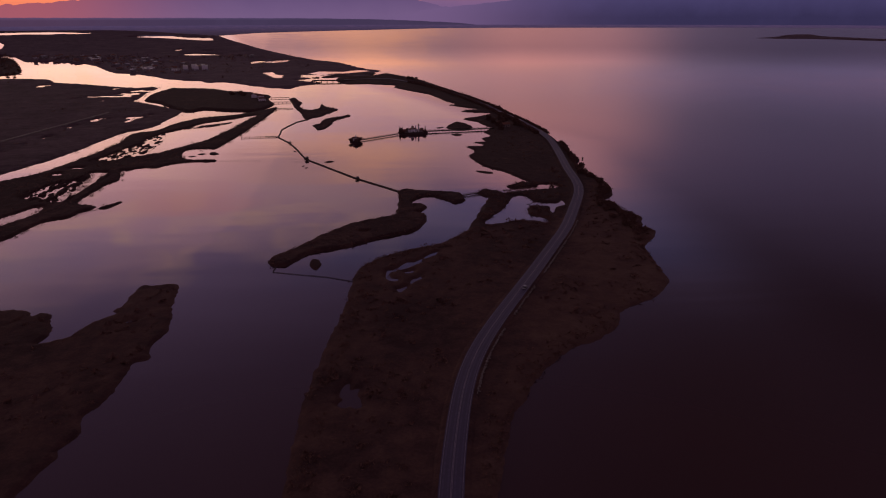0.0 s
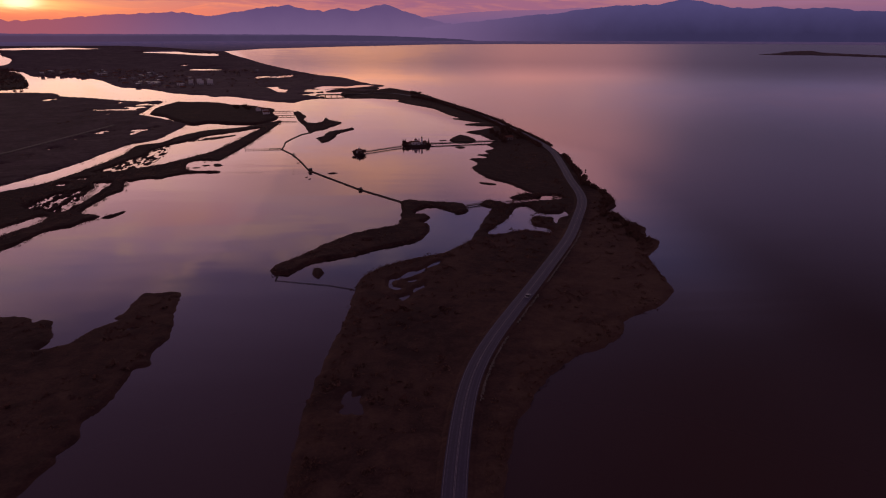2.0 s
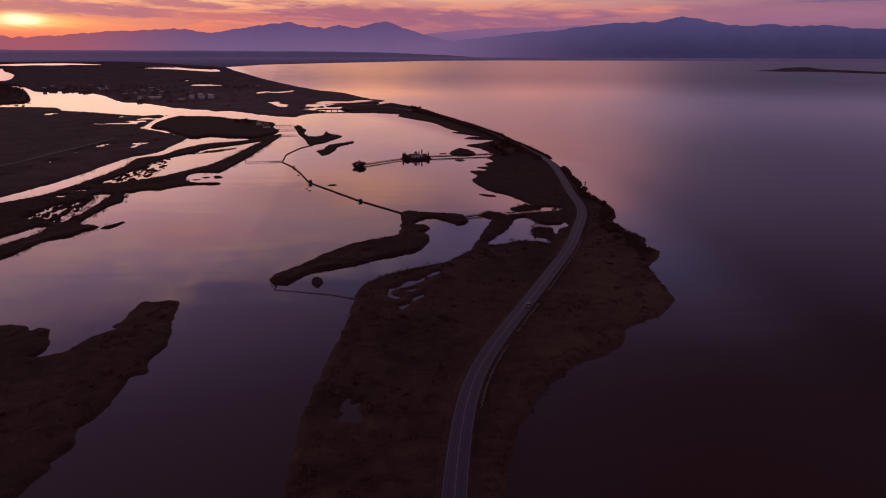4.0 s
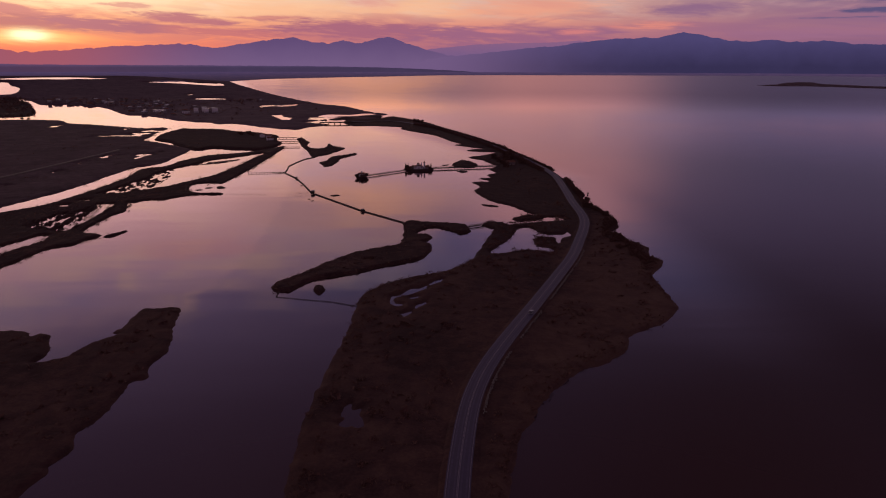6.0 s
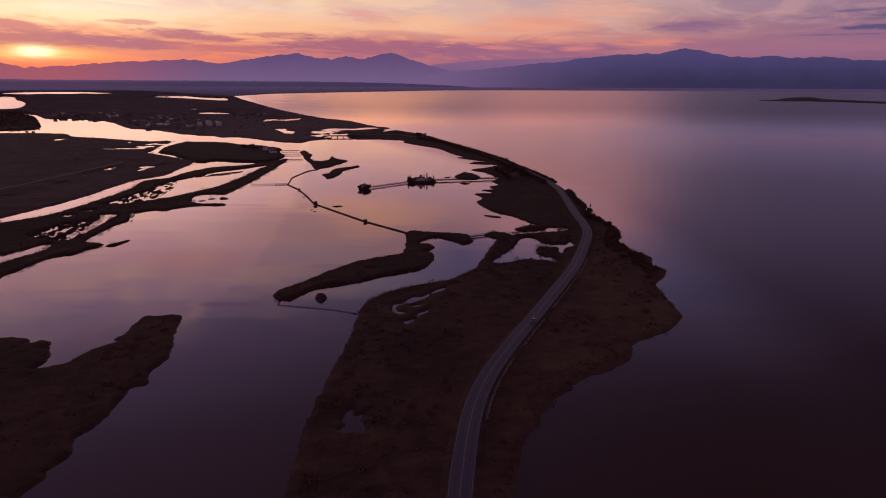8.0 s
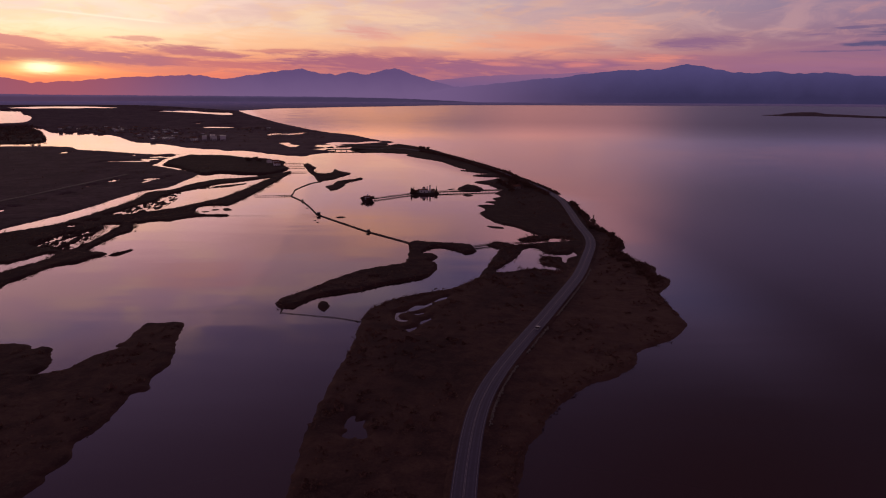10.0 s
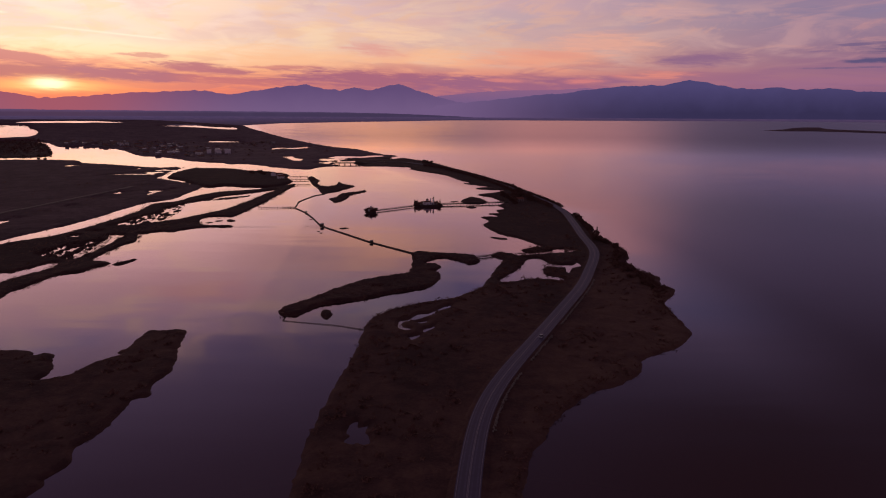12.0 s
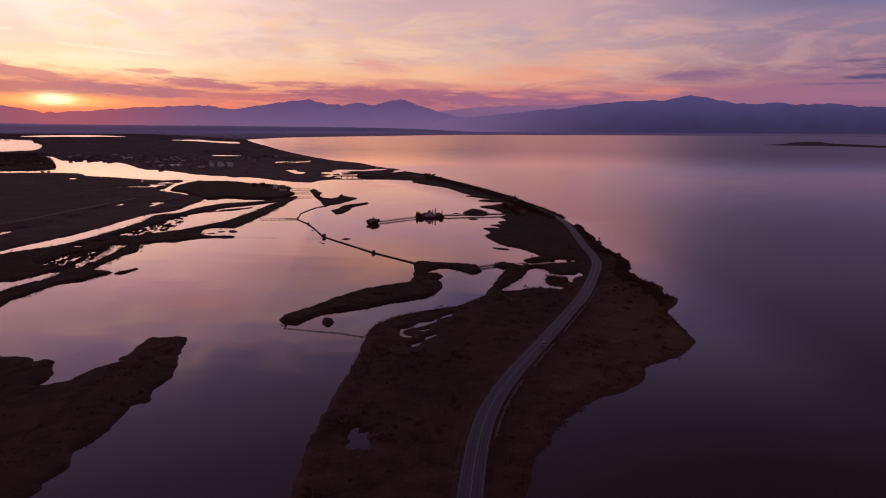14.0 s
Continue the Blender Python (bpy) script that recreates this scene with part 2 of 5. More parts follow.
# a breath of clear evening sky under the clouds
clear = N.add("ShaderNodeTexSky", sky_type="NISHITA", sun_disc=False, sun_elevation=radians(SUN_EL), sun_rotation=radians(SUN_AZ))
sky = N.mix(0.004, sky, clear.outputs[0], "ADD")
bg = N.add("ShaderNodeBackground")
N.put(bg.inputs[0], sky)
bg.inputs[1].default_value = 1.0
out = N.add("ShaderNodeOutputWorld")
N.put(out.inputs[0], bg.outputs[0])

sun_data = bpy.data.lights.new("sun", "SUN")
sun_data.energy, sun_data.angle, sun_data.color = 0.04, radians(40.0), (1.0, 0.55, 0.3)
s_az, s_el = radians(SUN_AZ), radians(SUN_EL)
sun = new("sun", sun_data)
sun.matrix_world = look((0, 0, 0), (-math.sin(s_az) * math.cos(s_el), -math.cos(s_az) * math.cos(s_el), -math.sin(s_el)))


# ---- materials ----
def material(name, build):
    m = bpy.data.materials.new(name)
    m.use_nodes = True
    n = Nodes(m.node_tree)
    surface = build(n)
    o = n.add("ShaderNodeOutputMaterial")
    n.put(o.inputs[0], surface)
    return m


def principled(n, colour, rough=0.9, metal=0.0, bump=None, strength=0.3, distance=0.1, **more):
    s = n.add("ShaderNodeBsdfPrincipled")
    n.put(s.inputs["Base Color"], colour), n.put(s.inputs["Roughness"], rough), n.put(s.inputs["Metallic"], metal)
    for key, value in more.items():
        n.put(s.inputs[key.replace("_", " ")], value)
    if bump is not None:
        b = n.add("ShaderNodeBump")
        b.inputs["Strength"].default_value, b.inputs["Distance"].default_value = strength, distance
        n.put(b.inputs["Height"], bump), n.put(s.inputs["Normal"], b.outputs[0])
    return s.outputs[0]


def place(n):
    return n.add("ShaderNodeNewGeometry").outputs["Position"]


def plain(name, a, b, scale=2.0, rough=0.8, metal=0.0, strength=0.2):
    """A surface that wavers between two colours, coarse and fine."""
    def build(n):
        at = place(n)
        f = n.math("ADD", n.math("MULTIPLY", n.noise(at, scale, 5.0), 0.6), n.math("MULTIPLY", n.noise(at, scale * 9.0, 3.0), 0.4))
        return principled(n, n.mix(n.span(f, 0.35, 0.65), (*a, 1), (*b, 1)), rough, metal, f, strength, Specular_IOR_Level=0.2 if rough > 0.5 else 0.5)
    return material(name, build)


def build_water(n):
    """Still water: a dark body under a skin that mirrors more the flatter it is seen. The open lake is a little
    choppier than the lagoon. Reflection tint and strength are also set by place.
    """
    at = place(n)
    s = n.add("ShaderNodeSeparateXYZ")
    n.put(s.inputs[0], at)
    x, y, _ = s.outputs
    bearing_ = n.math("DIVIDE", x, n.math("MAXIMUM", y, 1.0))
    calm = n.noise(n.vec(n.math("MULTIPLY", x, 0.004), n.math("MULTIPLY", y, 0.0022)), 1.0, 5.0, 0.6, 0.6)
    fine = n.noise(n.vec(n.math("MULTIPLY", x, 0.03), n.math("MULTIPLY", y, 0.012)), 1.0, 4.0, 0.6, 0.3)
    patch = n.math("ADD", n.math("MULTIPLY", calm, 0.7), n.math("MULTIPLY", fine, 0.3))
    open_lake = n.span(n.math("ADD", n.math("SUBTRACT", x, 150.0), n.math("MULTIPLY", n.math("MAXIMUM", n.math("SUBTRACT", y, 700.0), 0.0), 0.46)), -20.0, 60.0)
    # in the inlet behind the marsh spur a blue-grey is painted into the reflection
    inlet_cool = n.math("MULTIPLY", n.math("MULTIPLY", n.span(n.math("SUBTRACT", x, n.math("MULTIPLY", y, 0.55)), -255.0, -230.0), n.span(y, 470.0, 505.0, 1.0, 0.0)), n.math("MULTIPLY", n.span(y, 280.0, 350.0), n.math("SUBTRACT", 1.0, open_lake)))
    rough = n.math("MULTIPLY", n.math("ADD", n.span(patch, 0.4, 0.62, 0.035, 0.085), n.math("MULTIPLY", open_lake, 0.02)), n.span(y, 900.0, 2600.0, 1.0, 0.4))
    ripple = n.noise(n.vec(n.math("MULTIPLY", x, 0.5), n.math("MULTIPLY", y, 0.35)), 1.0, 4.0, 0.6)
    bump = n.add("ShaderNodeBump")
    bump.inputs["Strength"].default_value, bump.inputs["Distance"].default_value = 0.012, 0.2
    # ripple normals lean towards the drone, so far water mirrors sky above the ranges
    bands = n.noise(n.vec(n.math("MULTIPLY", x, 0.008), n.math("MULTIPLY", y, 0.06)), 1.0, 3.0, 0.6, 0.4)
    lean = n.add("ShaderNodeVectorMath", operation="NORMALIZE")
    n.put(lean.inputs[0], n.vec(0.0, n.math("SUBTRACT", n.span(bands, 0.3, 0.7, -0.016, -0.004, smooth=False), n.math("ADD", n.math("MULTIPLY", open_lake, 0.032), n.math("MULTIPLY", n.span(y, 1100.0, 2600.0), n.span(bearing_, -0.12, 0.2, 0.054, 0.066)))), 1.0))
    n.put(bump.inputs["Normal"], lean.outputs[0])
    n.put(bump.inputs["Height"], ripple)
    body = n.add("ShaderNodeBsdfDiffuse")
    n.put(body.inputs[0], n.mix(patch, (0.044, 0.018, 0.018, 1), (0.034, 0.016, 0.019, 1)))
    facing = n.add("ShaderNodeFresnel")
    facing.inputs[0].default_value = 1.33
    skin = n.add("ShaderNodeBsdfGlossy", distribution="MULTI_GGX")
    # warm and cool tones of mirrored sky are painted in by bearing
    n.put(skin.inputs[0], n.mix(facing.outputs[0], n.mix(inlet_cool, (0.90, 0.73, 0.90, 1), (0.68, 0.66, 0.92, 1)), n.mix(open_lake, n.mix(inlet_cool, (1.0, 0.80, 0.75, 1), (0.70, 0.68, 0.76, 1)), n.mix(n.span(bearing_, 0.16, 0.42), (1.0, 0.72, 0.58, 1), (0.90, 0.82, 0.90, 1))))), n.put(skin.inputs["Roughness"], rough), n.put(skin.inputs["Normal"], bump.outputs[0])
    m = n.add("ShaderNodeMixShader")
    # mirror strength is raised or lowered by place to set the water's brightness
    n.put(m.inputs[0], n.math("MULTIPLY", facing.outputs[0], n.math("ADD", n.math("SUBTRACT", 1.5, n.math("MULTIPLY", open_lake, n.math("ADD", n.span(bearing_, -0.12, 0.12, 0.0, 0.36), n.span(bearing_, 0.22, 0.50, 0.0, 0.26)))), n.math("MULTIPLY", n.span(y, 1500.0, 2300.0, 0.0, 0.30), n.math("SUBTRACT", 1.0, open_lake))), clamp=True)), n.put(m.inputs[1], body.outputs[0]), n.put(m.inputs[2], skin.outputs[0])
    return m.outputs[0]


def marsh(tones, dry=0.0):
    """Rushes and bare mud in patches; dry: how much strawy grass stands on the lake side of the road. With it the tone
    also darkens further along.
    """
    def build(n):
        at = place(n)
        big = n.noise(at, 0.022, 5.0, 0.6, 0.6)
        mid = n.noise(at, 0.13, 5.0, 0.65, 0.4)
        fine = n.noise(at, 0.9, 4.0, 0.65)
        f = n.math("ADD", n.math("ADD", n.math("MULTIPLY", big, 0.40), n.math("MULTIPLY", mid, 0.40)), n.math("MULTIPLY", fine, 0.20))
        if dry:
            s = n.add("ShaderNodeSeparateXYZ")
            n.put(s.inputs[0], at)
            beyond = n.math("SUBTRACT", s.outputs[0], n.math("MULTIPLY", n.math("MAXIMUM", n.math("SUBTRACT", s.outputs[1], 150.0), 0.0), 0.34))
            f = n.math("ADD", f, n.math("MULTIPLY", n.math("SUBTRACT", n.span(beyond, -2.0, 26.0), 0.45), dry))
            f = n.math("SUBTRACT", f, n.span(s.outputs[1], 300.0, 520.0, 0.0, 0.09))
        c = n.ramp(f, [(p, (*t, 1)) for p, t in zip((0.38, 0.46, 0.54, 0.66), tones)])
        return principled(n, c, 0.95, 0.0, n.math("ADD", mid, n.math("MULTIPLY", fine, 0.6)), 0.45, 1.0, Specular_IOR_Level=0.1)
    return build


def build_foliage(n):
    at = place(n)
    i = n.add("ShaderNodeNewGeometry").outputs["Random Per Island"]
    f = n.math("ADD", n.math("MULTIPLY", n.noise(at, 0.15, 3.0), 0.5), n.math("MULTIPLY", i, 0.5))
    c = n.ramp(f, [(0.2, (0.118, 0.061, 0.050, 1)), (0.55, (0.142, 0.076, 0.060, 1)), (0.9, (0.172, 0.097, 0.072, 1))])
    return principled(n, c, 0.9, Specular_IOR_Level=0.15)


def build_asphalt(n):
    at = place(n)
    wear = n.noise(at, 0.25, 5.0, 0.6)
    grit = n.noise(at, 14.0, 3.0, 0.6)
    f = n.math("ADD", n.math("MULTIPLY", wear, 0.7), n.math("MULTIPLY", grit, 0.3))
    return principled(n, n.ramp(f, [(0.35, (0.052, 0.041, 0.080, 1)), (0.65, (0.076, 0.062, 0.118, 1))]), n.span(f, 0.3, 0.7, 0.55, 0.78), 0.0, grit, 0.3, 0.02, Specular_IOR_Level=0.22)


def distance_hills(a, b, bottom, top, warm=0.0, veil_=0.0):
    """Ranges many kilometres off: plain backdrop that glows by itself, evening haze painted into its two tones, rosier
    towards the sun.
    """
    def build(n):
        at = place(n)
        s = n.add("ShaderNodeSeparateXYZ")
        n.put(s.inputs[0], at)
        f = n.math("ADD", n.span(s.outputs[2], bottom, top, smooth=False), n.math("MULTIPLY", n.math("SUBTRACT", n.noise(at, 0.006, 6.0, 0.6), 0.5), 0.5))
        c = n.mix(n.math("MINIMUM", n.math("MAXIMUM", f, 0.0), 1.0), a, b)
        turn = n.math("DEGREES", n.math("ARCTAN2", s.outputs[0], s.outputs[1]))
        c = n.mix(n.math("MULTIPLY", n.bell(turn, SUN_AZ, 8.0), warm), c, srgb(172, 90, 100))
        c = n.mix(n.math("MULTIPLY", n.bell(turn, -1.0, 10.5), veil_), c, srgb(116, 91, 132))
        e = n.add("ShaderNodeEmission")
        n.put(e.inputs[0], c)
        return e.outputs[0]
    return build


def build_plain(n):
    """Farmland kilometres off, seen flat: plain backdrop that glows by itself, evening haze painted in with height,
    with faint bands of fields, hedges and villages.
    """
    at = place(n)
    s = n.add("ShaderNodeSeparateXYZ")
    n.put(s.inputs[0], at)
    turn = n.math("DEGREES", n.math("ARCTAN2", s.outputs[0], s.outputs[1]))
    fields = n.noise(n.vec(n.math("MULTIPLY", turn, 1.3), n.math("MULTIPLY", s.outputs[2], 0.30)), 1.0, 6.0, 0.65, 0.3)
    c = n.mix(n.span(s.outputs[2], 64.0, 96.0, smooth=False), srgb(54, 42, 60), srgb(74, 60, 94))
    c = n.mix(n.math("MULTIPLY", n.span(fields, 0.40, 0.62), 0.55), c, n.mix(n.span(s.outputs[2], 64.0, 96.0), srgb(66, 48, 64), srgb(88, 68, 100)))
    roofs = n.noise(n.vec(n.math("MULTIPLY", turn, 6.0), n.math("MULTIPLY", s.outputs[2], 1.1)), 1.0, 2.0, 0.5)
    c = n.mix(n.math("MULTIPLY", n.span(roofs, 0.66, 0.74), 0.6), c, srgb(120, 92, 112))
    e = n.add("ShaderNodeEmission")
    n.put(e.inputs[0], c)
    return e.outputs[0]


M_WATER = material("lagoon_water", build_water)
M_MARSH = material("salt_marsh", marsh(((0.046, 0.025, 0.025), (0.072, 0.038, 0.035), (0.096, 0.054, 0.045), (0.120, 0.075, 0.058)), 0.10))
# western marsh: mauve evening haze is mixed into the base colour
M_MARSH_HAZED = material("salt_marsh_hazed", marsh(((0.062, 0.039, 0.049), (0.080, 0.051, 0.062), (0.106, 0.070, 0.082), (0.160, 0.112, 0.122))))
# far shores: base colour lifted and purpled to stand in for distance haze
M_SHORE_HAZED = material("far_shore_hazed", marsh(((0.074, 0.048, 0.062), (0.100, 0.066, 0.084), (0.128, 0.088, 0.106), (0.18, 0.130, 0.145))))
M_LEAF = material("scrub_leaves", build_foliage)
M_ROAD = material("asphalt", build_asphalt)
M_LINE = plain("road_paint", (0.10, 0.085, 0.125), (0.27, 0.235, 0.31), 3.0, 0.6)
M_WORN = plain("worn_asphalt", (0.058, 0.047, 0.094), (0.088, 0.074, 0.138), 0.9, 0.55)
M_GRAVEL = plain("verge_gravel", (0.14, 0.12, 0.105), (0.27, 0.24, 0.21), 1.5, 0.95, 0.0, 0.6)
M_WOOD = plain("weathered_wood", (0.035, 0.025, 0.020), (0.075, 0.054, 0.042), 1.5, 0.85)
M_PITCH = plain("tarred_wood", (0.022, 0.016, 0.014), (0.045, 0.033, 0.028), 1.5, 0.8)
M_STONE = plain("dike_stone", (0.055, 0.043, 0.036), (0.12, 0.095, 0.08), 0.8, 0.95, 0.0, 0.6)
M_WHITE = plain("whitewash", (0.66, 0.64, 0.63), (0.80, 0.78, 0.77), 0.6, 0.85)
M_CREAM = plain("cream_render", (0.22, 0.18, 0.16), (0.32, 0.27, 0.24), 0.6, 0.85)
M_DULL = plain("weathered_render", (0.20, 0.175, 0.175), (0.34, 0.30, 0.30), 0.3, 0.9)
M_TILE = plain("clay_roof_tiles", (0.13, 0.056, 0.040), (0.21, 0.090, 0.062), 1.2, 0.85, 0.0, 0.4)
M_GLASS = plain("dark_window", (0.02, 0.02, 0.025), (0.04, 0.04, 0.05), 1.0, 0.12)
M_METAL = plain("grey_metal", (0.30, 0.30, 0.31), (0.42, 0.42, 0.43), 1.0, 0.4, 0.9)
M_BARK = plain("bark", (0.05, 0.035, 0.025), (0.10, 0.07, 0.05), 2.0, 0.95, 0.0, 0.6)
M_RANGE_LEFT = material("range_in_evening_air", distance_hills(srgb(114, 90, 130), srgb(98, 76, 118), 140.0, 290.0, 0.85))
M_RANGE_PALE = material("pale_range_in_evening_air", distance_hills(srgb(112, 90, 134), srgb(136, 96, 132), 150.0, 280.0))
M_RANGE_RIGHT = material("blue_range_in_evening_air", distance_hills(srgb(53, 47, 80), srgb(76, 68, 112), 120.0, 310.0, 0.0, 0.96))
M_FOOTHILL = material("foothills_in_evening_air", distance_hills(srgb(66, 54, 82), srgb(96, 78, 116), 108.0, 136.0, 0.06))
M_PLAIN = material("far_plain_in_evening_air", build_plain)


# ---- building helpers ----
def part(name, bm, mat, parent=None, label="", smooth=False):
    me = bpy.data.meshes.new(name)
    bm.to_mesh(me)
    bm.free()
    me.materials.append(mat)
    if smooth:
        me.shade_smooth()
    ob = new(name, me)
    if parent is not None:
        ob.parent = parent
    if label:
        ob["label"] = label
    return ob


def sheet(name, verts, faces, mat, parent=None, smooth=True):
    me = bpy.data.meshes.new(name)
    me.from_pydata(verts, [], faces)
    me.materials.append(mat)
    if smooth:
        me.shade_smooth()
    me.update()
    ob = new(name, me)
    if parent is not None:
        ob.parent = parent
    return ob


def box(bm, x0, x1, y0, y1, z0, z1):
    v = [bm.verts.new(c) for c in ((x0, y0, z0), (x1, y0, z0), (x1, y1, z0), (x0, y1, z0), (x0, y0, z1), (x1, y0, z1), (x1, y1, z1), (x0, y1, z1))]
    for f in ((3, 2, 1, 0), (4, 5, 6, 7), (0, 1, 5, 4), (1, 2, 6, 5), (2, 3, 7, 6), (3, 0, 4, 7)):
        bm.faces.new([v[i] for i in f])


def tube(bm, a, b, ra, rb, sides=7):
    """A tapered round bar from a to b."""
    a, b = Vector(a), Vector(b)
    q = (b - a).to_track_quat("Z", "Y")
    rings = []
    for c, r in ((a, ra), (b, rb)):
        rings.append([bm.verts.new(c + q @ Vector((r * math.cos(6.2832 * i / sides), r * math.sin(6.2832 * i / sides), 0))) for i in range(sides)])
    for i in range(sides):
        j = (i + 1) % sides
        bm.faces.new((rings[0][i], rings[0][j], rings[1][j], rings[1][i]))
    bm.faces.new(rings[1])
    bm.faces.new(rings[0][::-1])


def lathe(bm, profile, centre=(0, 0, 0), sides=16):
    rings = []
    for r, z in profile:
        rings.append([bm.verts.new((centre[0] + r * math.cos(6.2832 * i / sides), centre[1] + r * math.sin(6.2832 * i / sides), centre[2] + z)) for i in range(sides)])
    for a, b in zip(rings, rings[1:]):
        for i in range(sides):
            j = (i + 1) % sides
            bm.faces.new((a[i], a[j], b[j], b[i]))
    bm.faces.new(rings[-1])
    bm.faces.new(rings[0][::-1])


REACH = 2000.0


def far(x, y, z=0.0):
    """Plan metres to scene metres. Past 2 km the land is drawn in, and lifted to keep its bearing and dip, to lie inside the lens's 5 km reach."""
    r = np.maximum(np.hypot(x, y), 1.0)
    dip, c = 115.0 / r, 1.0e-4
    bend = REACH + (np.sqrt(dip * dip + 4 * c * np.maximum(115.0 - dip * REACH, 0.0)) - dip) / (2 * c)
    near = np.where(r < REACH, r, np.where(r < 3194.0, bend, 340.0 / (dip + 0.1)))
    s = near / r
    return x * s, y * s, 115.0 * (1.0 - s) + z * s


def lattice(ix, iy, seed):
    h = (ix.astype(np.int64) * 374761393 + iy.astype(np.int64) * 668265263 + seed * 974634777) & 0xFFFFFFFF
    h = ((h ^ (h >> 13)) * 1274126177) & 0xFFFFFFFF
    return ((h ^ (h >> 16)) & 0xFFFF) / 65535.0


def grain(x, y, seed=0, octaves=3):
    """Smooth value noise, 0..1, on arrays."""
    total, weight, amp = 0.0, 0.0, 1.0
    for k in range(octaves):
        fx, fy = np.floor(x), np.floor(y)
        tx, ty = x - fx, y - fy
        tx, ty = tx * tx * (3 - 2 * tx), ty * ty * (3 - 2 * ty)
        a, b = lattice(fx, fy, seed + k), lattice(fx + 1, fy, seed + k)
        c, d = lattice(fx, fy + 1, seed + k), lattice(fx + 1, fy + 1, seed + k)
        total = total + amp * ((a * (1 - tx) + b * tx) * (1 - ty) + (c * (1 - tx) + d * tx) * ty)
        weight, amp, x, y = weight + amp, amp * 0.5, x * 2.03 + 17.1, y * 2.03 + 5.3
    return total / weight


def curve(points, steps=4, closed=True):
    """A smooth line through control points."""
    p = np.array(points, float)
    n = len(p)
    out = []
    for i in range(n if closed else n - 1):
        if closed:
            a, b, c, d = p[i - 1], p[i], p[(i + 1) % n], p[(i + 2) % n]
        else:
            a, b, c, d = p[max(i - 1, 0)], p[i], p[i + 1], p[min(i + 2, n - 1)]
        for k in range(steps):
            t = k / steps
            out.append(b + 0.5 * t * (c - a) * 0.8 + t * t * (-(b - c) * 3 - 0.8 * (c - a) - 0.4 * (d - b)) + t ** 3 * (2 * (b - c) + 0.4 * (c - a) + 0.4 * (d - b)))
    if not closed:
        out.append(p[-1])
    return np.array(out)


def inside(x, y, line):
    """Signed distance to a closed line, in metres, positive inside."""
    best = np.full(x.shape, 1e18)
    sign = np.zeros(x.shape, bool)
    for (ax, ay), (bx, by) in zip(line, np.roll(line, -1, 0)):
        ex, ey = bx - ax, by - ay
        t = np.clip(((x - ax) * ex + (y - ay) * ey) / (ex * ex + ey * ey + 1e-9), 0, 1)
        best = np.minimum(best, (x - ax - t * ex) ** 2 + (y - ay - t * ey) ** 2)
        cross = ((ay > y) != (by > y)) & (x < ax + (y - ay) * ex / (ey if abs(ey) > 1e-9 else 1e-9))
        sign ^= cross
    d = np.sqrt(best)
    return np.where(sign, d, -d)


def axis(a, b, step):
    out = [a]
    while out[-1] < b:
        out.append(out[-1] + step(out[-1]))
    return np.array(out)


def shore(x, y, outers, holes, wet, rag, specks=()):
    """Metres inland (negative: out in the water), with a ragged edge, ponds and wet patches."""
    s = np.full(x.shape, -1e9)
    for line in outers:
        s = np.maximum(s, inside(x, y, line))
    for line in holes:
        s = np.minimum(s, -inside(x, y, line))
    k = rag / 2.5
    s = s + rag * ((grain(x / (7 * k), y / (9 * k), 3) - 0.5) * 1.3 + (grain(x / (2.2 * k), y / (3 * k), 8, 2) - 0.5) * 0.7)
    for cx, cy, rx, ry, amount in wet:
        w = np.clip(1.25 - ((x - cx) / rx) ** 2 - ((y - cy) / ry) ** 2, 0, 1)
        g = grain(x / (rx * 0.22), y / (ry * 0.16), 21, 4)
        s = np.where(w > 0, np.minimum(s, (g - 0.5 + 0.42 - amount * w) * 14.0), s)
    for line, share in specks:
        d = inside(x, y, line)
        g = 0.65 * grain(x / 2.6 + y / 30.0, y / 9.0, 61, 3) + 0.35 * grain(x / 1.1, y / 3.0, 67, 2)
        s = np.where(d > -4.0, np.minimum(s, (g - share + 0.03 * np.maximum(2.0 - d, 0.0)) * 16.0), s)
    return s


def land(name, outers, holes=(), wet=(), rag=2.5, height=1.0, scrub=0.9, step=(1.0, 1.0), label="", grow=0.7, mat=None, specks=()):
    """Low ground with a shelving, ragged shore that dips under the water sheet."""
    outers = [curve(o) for o in outers]
    holes = [curve(h) for h in holes]
    every = np.concatenate(outers)
    (x0, y0), (x1, y1) = every.min(0) - 6 * rag, every.max(0) + 6 * rag
    xs = np.arange(x0, x1 + step[0], step[0])
    ys = axis(y0, y1, lambda y: max(step[1], grow * y * abs(y) / 130000.0))
    X, Y = np.meshgrid(xs, ys)
    S = shore(X, Y, outers, holes, wet, rag, [(curve(line), share) for line, share in specks])
    Z = height * np.tanh(np.maximum(S, 0) / (2.2 * rag / 2.5)) + np.clip(S, -6 * rag, 0) * 0.2
    up = np.clip(S / 2.0, 0, 1)
    fine = max(step[0], 1.0)
    Z += up * scrub * (1.5 * np.maximum(grain(X / (5 * fine), Y / (6 * fine), 31) - 0.42, 0) + 0.7 * grain(X / (1.7 * fine), Y / (2.0 * fine), 37, 2))
    keep = S > -3.0 * rag
    quad = keep[:-1, :-1] | keep[1:, :-1] | keep[:-1, 1:] | keep[1:, 1:]
    used = np.zeros(keep.shape, bool)
    for a in (slice(0, -1), slice(1, None)):
        for b in (slice(0, -1), slice(1, None)):
            used[a, b] |= quad
    number = np.cumsum(used.ravel()).reshape(used.shape) - 1
    fx, fy, fz = far(X[used], Y[used], Z[used])
    j, i = np.nonzero(quad)
